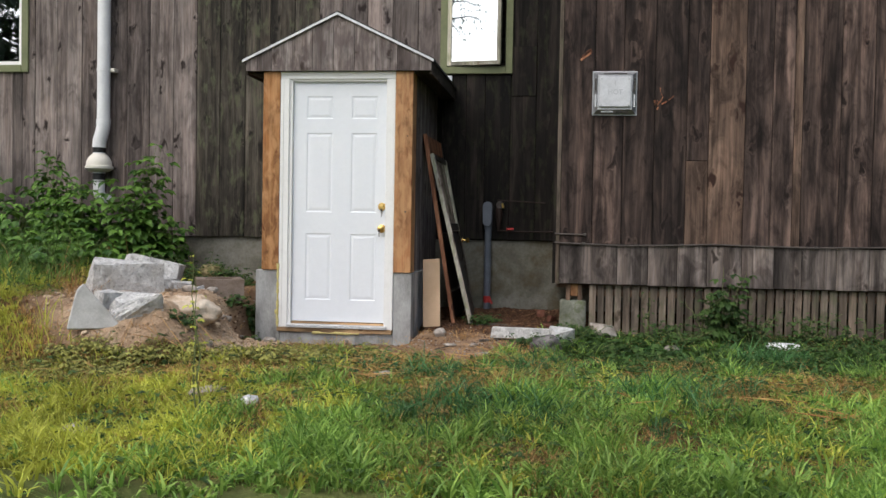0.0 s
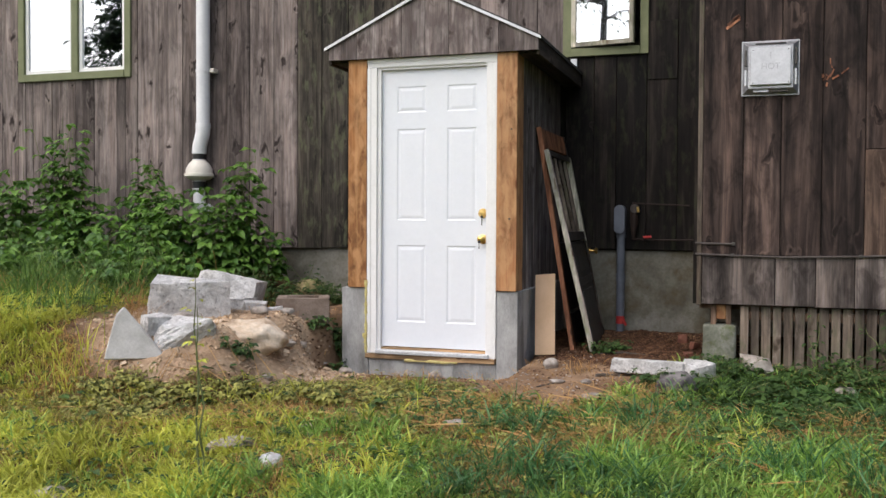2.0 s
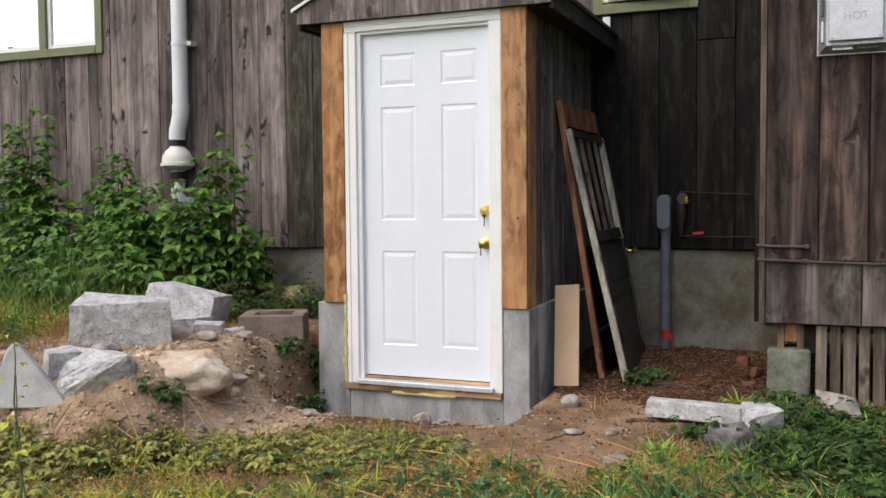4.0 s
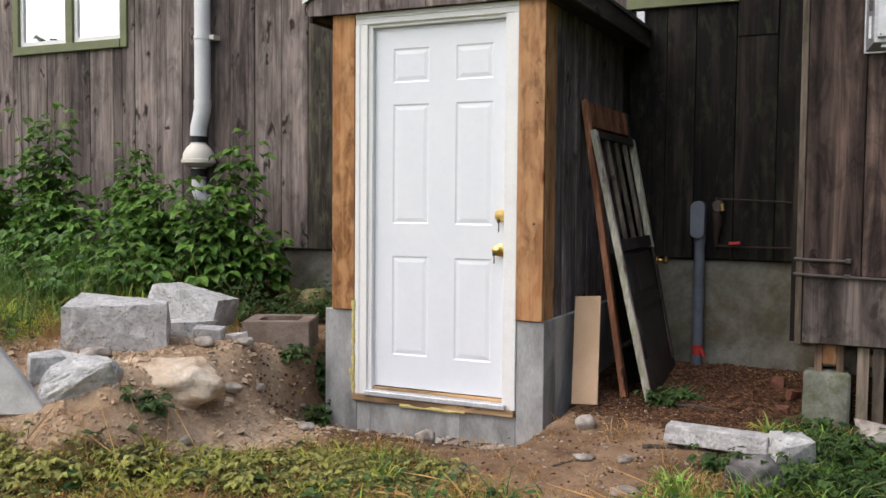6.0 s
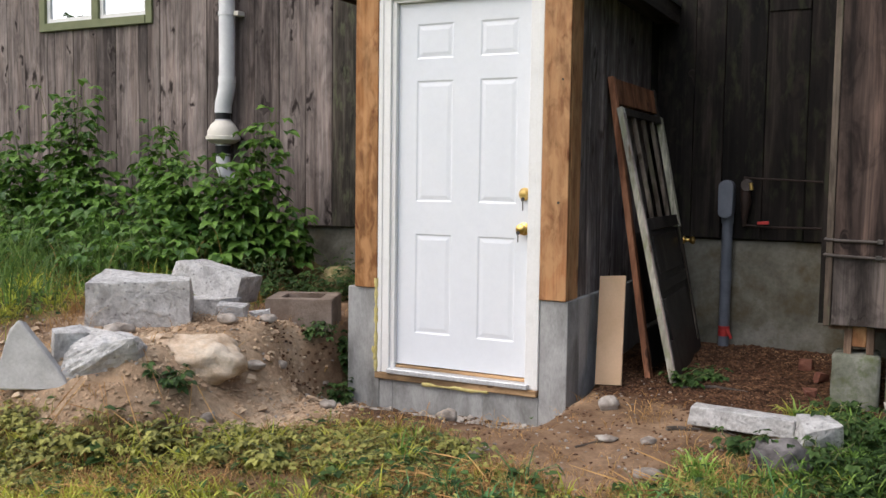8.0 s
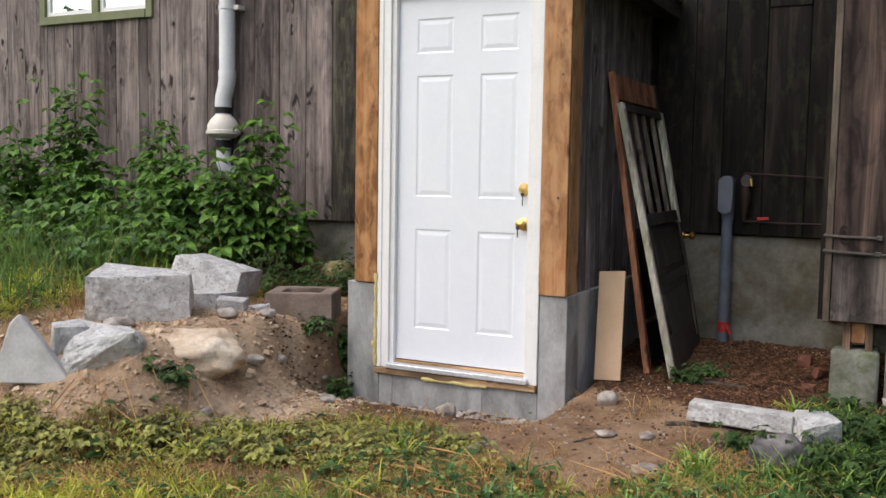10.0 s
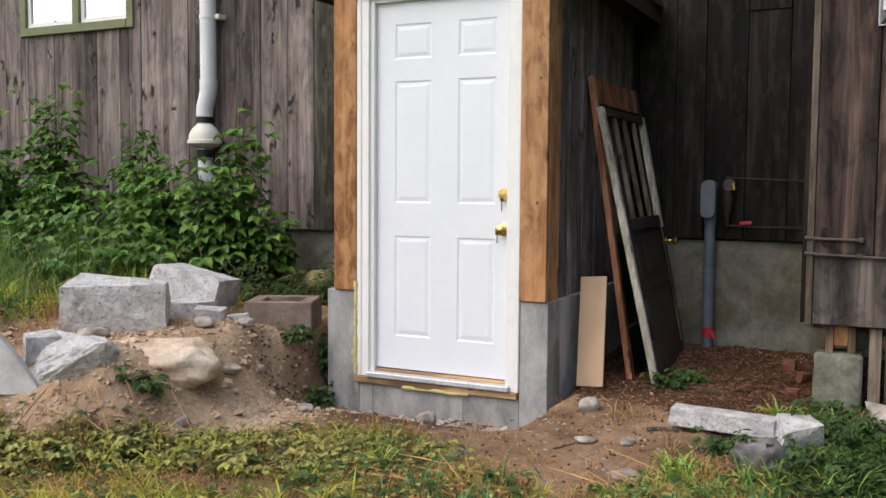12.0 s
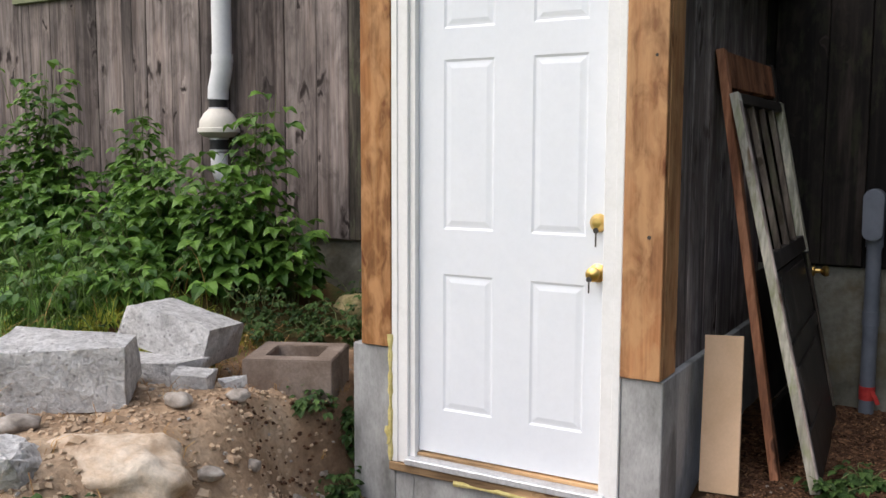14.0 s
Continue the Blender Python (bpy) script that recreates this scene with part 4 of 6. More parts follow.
ORG[bolt.name] = ORG[knob.name] = ORG[leaf.name]
key_with_bow(KX, 0.012, 0.958, leaf, 0.06)
key_with_bow(KX - 0.01, -0.022, 0.782, leaf, 0.05)


# ---- fixtures on the walls ----
vent_pipe = thing("vent_pipe", (-2.9, 1.55, 0.2), "white plastic vent pipe with inline fan strapped to the house wall", "vent pipe")
part("upper_pipe", tube([(-2.905, 1.55, 4.95), (-2.905, 1.55, 1.86)], 0.066, 20), "pvc", vent_pipe, "", True)
part("collar", tube([(-2.905, 1.55, 1.88), (-2.905, 1.55, 1.83)], 0.073, 20), "pvc", vent_pipe, "", True)
part("elbow", tube([(-2.905, 1.55, 1.84), (-2.908, 1.55, 1.79), (-2.925, 1.55, 1.72), (-2.945, 1.55, 1.66), (-2.95, 1.55, 1.585)], 0.07, 20), "pvc", vent_pipe, "bent white pipe elbow", True)
part("rubber_sleeve", tube([(-2.95, 1.55, 1.60), (-2.95, 1.55, 1.505)], 0.062, 20), "rubber", vent_pipe, "black rubber sleeve", True)
for z in (1.588, 1.522, 1.318, 1.238):
    part("hose_clamp", tube([(-2.95, 1.55, z + 0.007), (-2.95, 1.55, z - 0.007)], 0.065, 20), "galv", vent_pipe, "thin steel clamp band")
part("fan_housing", lathe([(0.06, 0.0), (0.1, 0.006), (0.132, 0.03), (0.142, 0.036), (0.142, 0.062), (0.13, 0.068), (0.128, 0.11), (0.1, 0.16), (0.064, 0.195)], (-2.95, 1.55, 1.325), "z", 28), "fan", vent_pipe, "cream plastic fan housing", True)
part("rubber_sleeve", tube([(-2.95, 1.55, 1.335), (-2.95, 1.55, 1.225)], 0.062, 20), "rubber", vent_pipe, "black rubber sleeve", True)
part("lower_pipe", tube([(-2.95, 1.55, 1.235), (-2.95, 1.55, 1.12), (-2.94, 1.558, 1.075), (-2.92, 1.59, 1.045), (-2.9, 1.66, 1.04)], 0.058, 20), "pvc", vent_pipe, "", True)
part("pipe_strap", tube([(-2.905, 1.55, 2.405), (-2.905, 1.55, 2.375)], 0.071, 20), "pvc", vent_pipe)
part("strap_tab", box(-2.845, -2.79, 1.55, 1.638, 2.372, 2.41, 0.003), "fan", vent_pipe)

# exhaust hood
hood = thing("exhaust_vent", (2.305, 0.46, 1.81), "square galvanised steel exhaust vent hood with raised cover", "wall vent")
CX, CZ = 2.305, 1.997


def frustum(r0, r1, y0, y1):
    bm = bmesh.new()
    a = [bm.verts.new((CX + sx * r0, y0, CZ + sz * r0)) for sx, sz in ((-1, -1), (1, -1), (1, 1), (-1, 1))]
    b = [bm.verts.new((CX + sx * r1, y1, CZ + sz * r1)) for sx, sz in ((-1, -1), (1, -1), (1, 1), (-1, 1))]
    for k in range(4):
        bm.faces.new((a[k], a[(k + 1) % 4], b[(k + 1) % 4], b[k]))
    bm.faces.new(b)
    bm.faces.new(a[::-1])
    bmesh.ops.recalc_face_normals(bm, faces=bm.faces)
    return bm


part("flange", box(CX - 0.19, CX + 0.19, 0.484, 0.494, CZ - 0.19, CZ + 0.19, 0.002), "emboss", hood)
part("body", frustum(0.183, 0.145, 0.484, 0.43), "emboss", hood)
cover = part("cover", box(CX - 0.132, CX + 0.132, 0.405, 0.43, CZ - 0.125, CZ + 0.132, 0.004), "galv", hood, "raised steel cover plate")
for k, (sx, sz, wx, wz) in enumerate(((-1, 0.5, 0.007, 0.055), (-1, -0.5, 0.007, 0.055), (1, 0.5, 0.007, 0.055), (1, -0.5, 0.007, 0.055), (0.45, -1, 0.05, 0.006), (-0.45, -1, 0.05, 0.006), (0.0, 1, 0.1, 0.004))):
    cx = CX + sx * 0.164 if abs(sx) == 1 else CX + sx * 0.14
    cz = CZ + sz * 0.164 if abs(sz) == 1 else CZ + sz * 0.14
    part("louvre", box(cx - wx, cx + wx, 0.442, 0.462, cz - wz, cz + wz, 0.002), "steel" if k % 2 else "dark_metal", hood)
for sx in (-1, 1):
    for sz in (-1, 1):
        part("screw", lathe([(0.0, 0.0), (0.004, 0.0), (0.004, -0.003), (0.0, -0.004)], (CX + sx * 0.115, 0.405, CZ + sz * 0.112), "y", 8), "dark_metal", cover)
txt = bpy.data.curves.new("lettering", "FONT")
txt.body = "HOT"
txt.size, txt.extrude, txt.align_x = 0.058, 0.0015, "CENTER"
txt.materials.append(M["emboss"])
letters = new("lettering", txt)
letters.parent = cover
letters.matrix_local = Matrix.Translation(Vector((CX, 0.4035, CZ - 0.018)) - ORG[hood.name]) @ pose(0, 0, 0, 90, 0, 0)
tagged(letters, "embossed word HOT")
bm = box(CX - 0.002, CX + 0.002, 0.4025, 0.405, CZ + 0.055, CZ + 0.095)
v = [bm.verts.new(p) for p in ((CX - 0.008, 0.403, CZ + 0.088), (CX + 0.008, 0.403, CZ + 0.088), (CX, 0.403, CZ + 0.1))]
bm.faces.new(v)
part("arrow", bm, "emboss", cover, "embossed upward arrow")

# conduit against the foundation
conduit = thing("conduit", (1.145, 1.6, 0.0), "blue-grey plastic conduit with capped fitting on the foundation", "conduit")
out = []
for k in range(25):
    a = math.pi * k / 12
    out.append((1.139 + 0.046 * math.cos(a), (1.03 if k <= 12 else 0.878) + 0.046 * math.sin(a)))
part("fitting", prism(out[:-1], 1.53, 1.62), "grey_pvc", conduit)
part("cover", prism([(1.139 + (x - 1.139) * 0.93, 0.954 + (z - 0.954) * 0.96) for x, z in out[:-1]], 1.522, 1.53), "grey_pvc", conduit)
part("pipe", tube([(1.145, 1.6, 0.85), (1.145, 1.6, -0.1)], 0.034, 16), "grey_pvc", conduit, "", True)
part("coupling", tube([(1.145, 1.6, 0.86), (1.145, 1.6, 0.8)], 0.039, 16), "grey_pvc", conduit, "", True)
part("coupling", tube([(1.145, 1.6, 0.495), (1.145, 1.6, 0.43)], 0.0385, 16), "grey_pvc", conduit, "", True)
part("red_tape", tube([(1.145, 1.6, 0.135), (1.145, 1.6, 0.07)], 0.0365, 16), "red", conduit, "faded red tape wrap")
part("tape_end", beam((1.17, 1.565, 0.12), (1.2, 1.56, 0.06), 0.02, 0.002), "red", conduit)

tap = thing("wall_valve", (1.27, 1.6, 0.9), "dark valve with red handle and thin pipes on the wall", "valve")
part("pipe", tube([(1.235, 1.6, 1.092), (1.4, 1.6, 1.085), (1.705, 1.61, 1.07)], 0.006, 8), "rust", tap)
part("pipe", tube([(1.24, 1.6, 0.79), (1.45, 1.6, 0.782), (1.82, 1.61, 0.785)], 0.007, 8), "rust", tap)
part("valve_body", tube([(1.25, 1.6, 1.1), (1.25, 1.595, 1.0), (1.255, 1.59, 0.94), (1.25, 1.6, 0.86), (1.25, 1.6, 0.785)], [0.012, 0.03, 0.036, 0.022, 0.012], 12), "rust", tap, "", True)
part("handle", lathe([(0.0, 0.0), (0.036, 0.0), (0.04, -0.007), (0.036, -0.014), (0.0, -0.014)], (1.262, 1.575, 1.045), "y", 14), "cable", tap, "small dull hand wheel")
part("fitting", tube([(1.285, 1.57, 1.06), (1.29, 1.57, 1.015)], 0.014, 10), "brass", tap)
part("tag", beam((1.33, 1.59, 0.806), (1.4, 1.59, 0.81), 0.02, 0.022, (0, 0, 1)), "red", tap, "small red tag")

cables = thing("wall_cable", (3.0, 0.488, 0.69), "thin brown cables stapled along the wing's planks", "cable")
part("long_cable", tube([(1.825, 0.60, 0.70), (1.822, 0.488, 0.705), (1.9, 0.485, 0.70), (2.4, 0.486, 0.688), (2.9, 0.486, 0.7), (3.15, 0.486, 0.712), (3.5, 0.486, 0.705), (4.0, 0.486, 0.70), (4.6, 0.486, 0.715), (6.5, 0.486, 0.71), (8.9, 0.486, 0.72)], 0.008, 8), "cable", cables)
part("short_cable", tube([(1.825, 0.60, 0.78), (1.822, 0.488, 0.782), (1.9, 0.485, 0.778), (2.08, 0.486, 0.776)], 0.008, 8), "cable", cables)
for x, z in ((2.075, 0.777), (2.07, 0.697), (2.9, 0.7), (4.0, 0.7)):
    part("clip", box(x - 0.014, x + 0.014, 0.474, 0.5, z - 0.012, z + 0.012, 0.003), "dark_metal", cables)


# ---- things leaned on the shed ----
frame_door = thing("leaning_screen_frame", (0.93, 1.0, -0.03), "old red-brown wooden door frame leaning against the shed", "door frame")


def on_red(v, h):
    """A point of the leaning frame: v along it, from 0 to 1, h up it, from 0 to 1."""
    low = Vector((0.94, 0.50, -0.03)).lerp(Vector((0.945, 1.48, -0.03)), v)
    high = Vector((0.632, 0.665, 1.655)).lerp(Vector((0.645, 1.58, 1.655)), v)
    return low.lerp(high, h)


part("stile", beam(on_red(0.02, 0), on_red(0.02, 1), 0.05, 0.035, (0, 1, 0)), "red_wood", frame_door)
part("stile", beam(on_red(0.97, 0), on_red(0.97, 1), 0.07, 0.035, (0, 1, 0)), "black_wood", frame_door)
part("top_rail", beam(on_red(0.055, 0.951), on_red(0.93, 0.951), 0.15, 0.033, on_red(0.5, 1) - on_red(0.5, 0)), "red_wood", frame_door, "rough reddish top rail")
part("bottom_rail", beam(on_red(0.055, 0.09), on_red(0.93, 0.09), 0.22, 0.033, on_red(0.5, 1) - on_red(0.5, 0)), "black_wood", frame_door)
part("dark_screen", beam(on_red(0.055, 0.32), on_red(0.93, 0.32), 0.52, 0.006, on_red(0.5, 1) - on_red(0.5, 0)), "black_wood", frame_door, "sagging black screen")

old_door = thing("leaning_old_door", (1.1, 1.0, -0.02), "old glazed door with flaking green-white paint, leaning on the shed", "door")


def on_green(v, h):
    low = Vector((1.105, 0.415, -0.02)).lerp(Vector((1.02, 1.46, -0.02)), v)
    high = Vector((0.705, 0.63, 1.475)).lerp(Vector((0.70, 1.555, 1.475)), v)
    return low.lerp(high, h)


part("stile", beam(on_green(0.0, 0), on_green(0.0, 1), 0.045, 0.036, (0, 1, 0)), "green_wood", old_door)
# Far stile in two pieces: pale above the lock rail, near-black below
part("stile", beam(on_green(0.97, 0.53), on_green(0.97, 1), 0.06, 0.036, (0, 1, 0)), "green_wood", old_door)
part("stile", beam(on_green(0.97, 0), on_green(0.97, 0.5285), 0.06, 0.036, (0, 1, 0)), "black_wood", old_door, "near-black lower stile")
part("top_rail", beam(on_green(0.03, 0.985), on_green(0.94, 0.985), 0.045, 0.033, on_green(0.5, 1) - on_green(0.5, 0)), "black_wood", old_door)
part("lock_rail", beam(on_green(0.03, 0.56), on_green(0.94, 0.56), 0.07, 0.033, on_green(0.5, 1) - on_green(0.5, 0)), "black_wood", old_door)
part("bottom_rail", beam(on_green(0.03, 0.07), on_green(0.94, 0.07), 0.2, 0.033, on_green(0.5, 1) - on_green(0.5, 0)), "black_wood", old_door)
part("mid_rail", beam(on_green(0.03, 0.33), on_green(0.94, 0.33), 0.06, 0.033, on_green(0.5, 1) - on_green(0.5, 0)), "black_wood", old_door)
part("panel", beam(on_green(0.03, 0.33), on_green(0.94, 0.33), 0.62, 0.012, on_green(0.5, 1) - on_green(0.5, 0)), "black_wood", old_door, "near-black lower panel")
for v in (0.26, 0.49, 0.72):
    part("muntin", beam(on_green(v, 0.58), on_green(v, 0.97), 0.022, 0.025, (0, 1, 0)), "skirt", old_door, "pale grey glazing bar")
part("panel", beam(on_green(0.12, 0.445), on_green(0.84, 0.445), 0.22, 0.03, on_green(0.5, 1) - on_green(0.5, 0)), "black_wood", old_door, "near-black raised panel")
part("panel", beam(on_green(0.12, 0.2), on_green(0.84, 0.2), 0.26, 0.03, on_green(0.5, 1) - on_green(0.5, 0)), "black_wood", old_door, "near-black raised panel")
part("worn_edge", beam(on_green(0.925, 0.06) + Vector((0.02, 0, 0)), on_green(0.925, 0.53) + Vector((0.02, 0, 0)), 0.014, 0.012, (0, 1, 0)), "skirt", old_door, "pale worn edge strip")
part("worn_edge", beam(on_green(0.0, 0.02) + Vector((0.017, -0.012, 0)), on_green(0.0, 0.98) + Vector((0.017, -0.012, 0)), 0.022, 0.012, (0, 1, 0)), "worn_pink", old_door, "bare pinkish worn edge")
kp = on_green(0.95, 0.475)
part("knob", lathe([(0.0, 0.0), (0.026, 0.0), (0.026, 0.006), (0.012, 0.012), (0.011, 0.035), (0.022, 0.045), (0.027, 0.058), (0.02, 0.07), (0.0, 0.073)], (kp.x + 0.03, kp.y, kp.z), "x", 16), "brass", old_door, "tarnished brass knob", True)

tan = solid("tan_board", beam((0.775, 0.30, -0.045), (0.742, 0.45, 0.535), 0.152, 0.012, (1, -0.12, 0), 0.001), "board", (0.775, 0.30, -0.045),
            "plain tan fibreboard offcut leaning beside the shed's concrete base", "board")


# ---- rubble on the mound ----
stone("concrete_chunk", shard((0.44, 0.3, 0.205), 3, 2, 0.13, 0.006, 9), "broken", (-1.46, -0.87, 0.275), 41, "large pale chunk of broken concrete lying on the mound", "concrete rubble", "rubble", 7, 0, smooth=False)
stone("concrete_chunk", shard((0.4, 0.32, 0.16), 12, 2, 0.11, 0.006, 9), "broken", (-1.55, -0.17, 0.325), 8, "tilted chunk of broken concrete resting on smaller rubble", "concrete rubble", "rubble", -4, 12, smooth=False)
stone("concrete_chunk", shard((0.32, 0.2, 0.1), 21, 2, 0.25, 0.007, 5), "broken", (-1.44, -0.42, 0.245), 14, "flat grey concrete slab piece under a larger chunk", "concrete rubble", "rubble", smooth=False)
stone("concrete_chunk", shard((0.14, 0.12, 0.11), 27, 1, 0.4, 0.005, 4), "broken", (-1.17, -0.47, 0.215), 40, "small angular concrete piece", "concrete rubble", "rubble", smooth=False)
stone("concrete_chunk", shard((0.09, 0.08, 0.08), 29, 1, 0.4, 0.004, 3), "broken", (-1.1, -0.32, 0.2), 70, "small angular concrete piece", "concrete rubble", "rubble", smooth=False)
stone("concrete_chunk", shard((0.17, 0.14, 0.15), 41, 1, 0.4, 0.006, 4), "broken", (-1.30, -1.50, 0.16), 60, "small pale concrete piece behind a leaning slab", "concrete rubble", "rubble", 15, smooth=False)
stone("limestone", shard((0.4, 0.28, 0.15), 58, 2, 0.45, 0.016, 7, 4), "broken", (-1.1, -1.42, 0.115), 30, "flat angular whitish rock half sunk in sandy soil", "rock", "rubble", 6, -5, smooth=False)
stone("boulder", boulder((0.56, 0.36, 0.26), 23, 0.12), "tan_rock", (-0.88, -1.12, 0.03), 22, "rounded tan boulder bedded in the sandy mound", "rock", "rubble")

slab = prism([(-0.33, 0.0), (0.01, 0.0), (0.0, 0.04), (-0.225, 0.31), (-0.27, 0.27)], -0.035, 0.035)
bmesh.ops.bevel(slab, geom=list(slab.edges), offset=0.006, segments=1, affect="EDGES")
bmesh.ops.subdivide_edges(slab, edges=list(slab.edges), cuts=4, use_grid_fill=True)
slab.normal_update()
for v in slab.verts:
    v.co += v.normal * 0.006 * noise.noise(v.co * 14)
stone("paving_slab", slab, "slab", (-1.115, -1.66, 0.095), 27, "pointed piece of concrete slab standing on edge", "concrete rubble", "rubble", -10, smooth=False)


def cinder_block(at, turn):
    """A masonry unit with a core through it."""
    bm = bmesh.new()
    L, D, H = 0.198, 0.19, 0.19
    hx, hd = 0.115, 0.105
    for z, flip in ((H, False), (0.0, True)):
        o = [bm.verts.new((sx * L, sy * D, z)) for sx, sy in ((-1, -1), (1, -1), (1, 1), (-1, 1))]
        i = [bm.verts.new((sx * hx, sy * hd, z)) for sx, sy in ((-1, -1), (1, -1), (1, 1), (-1, 1))]
        for k in range(4):
            q = (o[k], o[(k + 1) % 4], i[(k + 1) % 4], i[k])
            bm.faces.new(q if not flip else q[::-1])
        if not flip:
            to, ti = o, i
        else:
            for k in range(4):
                bm.faces.new((to[k], o[k], o[(k + 1) % 4], to[(k + 1) % 4]))
                bm.faces.new((ti[(k + 1) % 4], i[(k + 1) % 4], i[k], ti[k]))
    bmesh.ops.recalc_face_normals(bm, faces=bm.faces)
    bmesh.ops.bevel(bm, geom=list(bm.edges), offset=0.005, segments=2, affect="EDGES")
    return stone("cinder_block", bm, "cinder", at, turn, "brown-grey hollow cinder block beside the entry shed", "cinder block", smooth=False)


cinder_block((-1.055, 0.05, 0.155), 25)

# ---- rubble and stones by the wing ----
stone("concrete_bar", chunk((0.47, 0.13, 0.085), 71, 0.003, 0.05, 6), "broken", (1.575, -0.265, -0.055), -6, "long pale concrete bar lying on bare dirt", "concrete rubble", tilt=-4, smooth=False)
stone("concrete_chunk", shard((0.17, 0.15, 0.11), 73, 1, 0.4, 0.006, 4), "broken", (1.89, -0.31, -0.1), 30, "whitish rubble piece at the end of the bar", "concrete rubble", "rubble", smooth=False)
stone("fieldstone", boulder((0.23, 0.19, 0.18), 14, 0.16), "dark_rock", (1.76, -0.62, -0.17), 10, "dark rounded fieldstone among grass", "rock")
stone("fieldstone", shard((0.15, 0.12, 0.13), 17, 1, 0.4, 0.005, 4, 8), "stone", (2.25, 0.17, -0.125), 10, "pale stone by the slat skirting", "rock")
stone("fieldstone", boulder((0.16, 0.12, 0.1), 19, 0.1, 3), "stone", (2.75, -0.25, -0.17), 40, "pale stone in weeds before the skirting", "rock")
for k, (x, y, sx, sy, sz, mat) in enumerate(((1.33, -0.97, 0.13, 0.09, 0.05, "tan_rock"), (0.9, -0.1, 0.11, 0.08, 0.08, "tan_rock"), (1.22, -0.55, 0.09, 0.06, 0.03, "tan_rock"), (0.2, -0.5, 0.16, 0.1, 0.08, "tan_rock"), (0.02, -0.32, 0.07, 0.06, 0.05, "tan_rock"), (-0.44, -0.28, 0.09, 0.07, 0.06, "stone"), (-0.3, -0.36, 0.06, 0.05, 0.05, "stone"), (-0.6, -1.33, 0.08, 0.06, 0.05, "stone"), (-0.72, -0.62, 0.06, 0.05, 0.05, "tan_rock"), (-0.34, -0.75, 0.1, 0.08, 0.05, "stone"), (1.05, -0.62, 0.1, 0.07, 0.025, "tan_rock"), (0.62, -1.05, 0.07, 0.06, 0.03, "tan_rock"),
                                             (-0.13, -2.5, 0.25, 0.19, 0.055, "stone"), (0.19, -2.72, 0.13, 0.1, 0.08, "pale_rock"), (-1.0, -0.72, 0.14, 0.1, 0.06, "tan_rock"), (-0.72, -0.85, 0.12, 0.08, 0.05, "tan_rock"), (-1.28, -1.2, 0.16, 0.1, 0.07, "tan_rock"), (-0.9, -0.5, 0.1, 0.09, 0.05, "tan_rock"), (-0.55, -3.25, 0.24, 0.15, 0.05, "tan_rock"), (0.05, -2.08, 0.08, 0.06, 0.04, "stone"), (0.78, -1.85, 0.13, 0.06, 0.04, "tan_rock"))):
    stone("fieldstone", boulder((sx, sy, sz), 100 + k, 0.13, 3), "stone" if mat == "tan_rock" else mat, (x, y, lie(x, y) - sz * 0.22), k * 37 % 180,
          "small weathered stone bedded in the ground", "rock", "scattered stones")


scrap = shard((0.2, 0.11, 0.07), 66, 2, 0.5, 0.01, 4)
stone("plastic_scrap", scrap, "pvc", (3.62, -0.08, lie(3.62, -0.08) - 0.005), 25, "crumpled white plastic scrap lying among weeds", "scrap", tilt=12, smooth=False)
for x, y, ln, a_, rr in ((1.16, 0.36, 0.34, 0.35, 0.009), (1.36, -0.2, 0.22, -0.5, 0.006), (1.25, -0.34, 0.16, 0.4, 0.012), (0.95, -0.75, 0.2, 0.9, 0.005)):
    pts = [(x + ln * t * math.cos(a_), y + ln * t * math.sin(a_) + 0.02 * math.sin(t * 5), lie(x + ln * t * math.cos(a_), y + ln * t * math.sin(a_)) + rr * 0.7) for t in (0, 0.25, 0.5, 0.75, 1.0)]
    bm = tube(pts, [rr, rr, rr * 0.9, rr * 0.7, rr * 0.5], 7)
    solid("stick", bm, "bark", pts[0], "weathered brown stick lying on bare dirt", "stick", "sticks")

# ---- loose stuff and plants ----
def mass(name, verts, faces, mat, label, category, smooth=False):
    """Countless small pieces as one object."""
    me = bpy.data.meshes.new(name)
    me.from_pydata(verts, [], faces)
    me.materials.append(M[mat])
    if smooth:
        me.polygons.foreach_set("use_smooth", [True] * len(me.polygons))
    return tagged(new(name, me), label, category, kind="stuff")


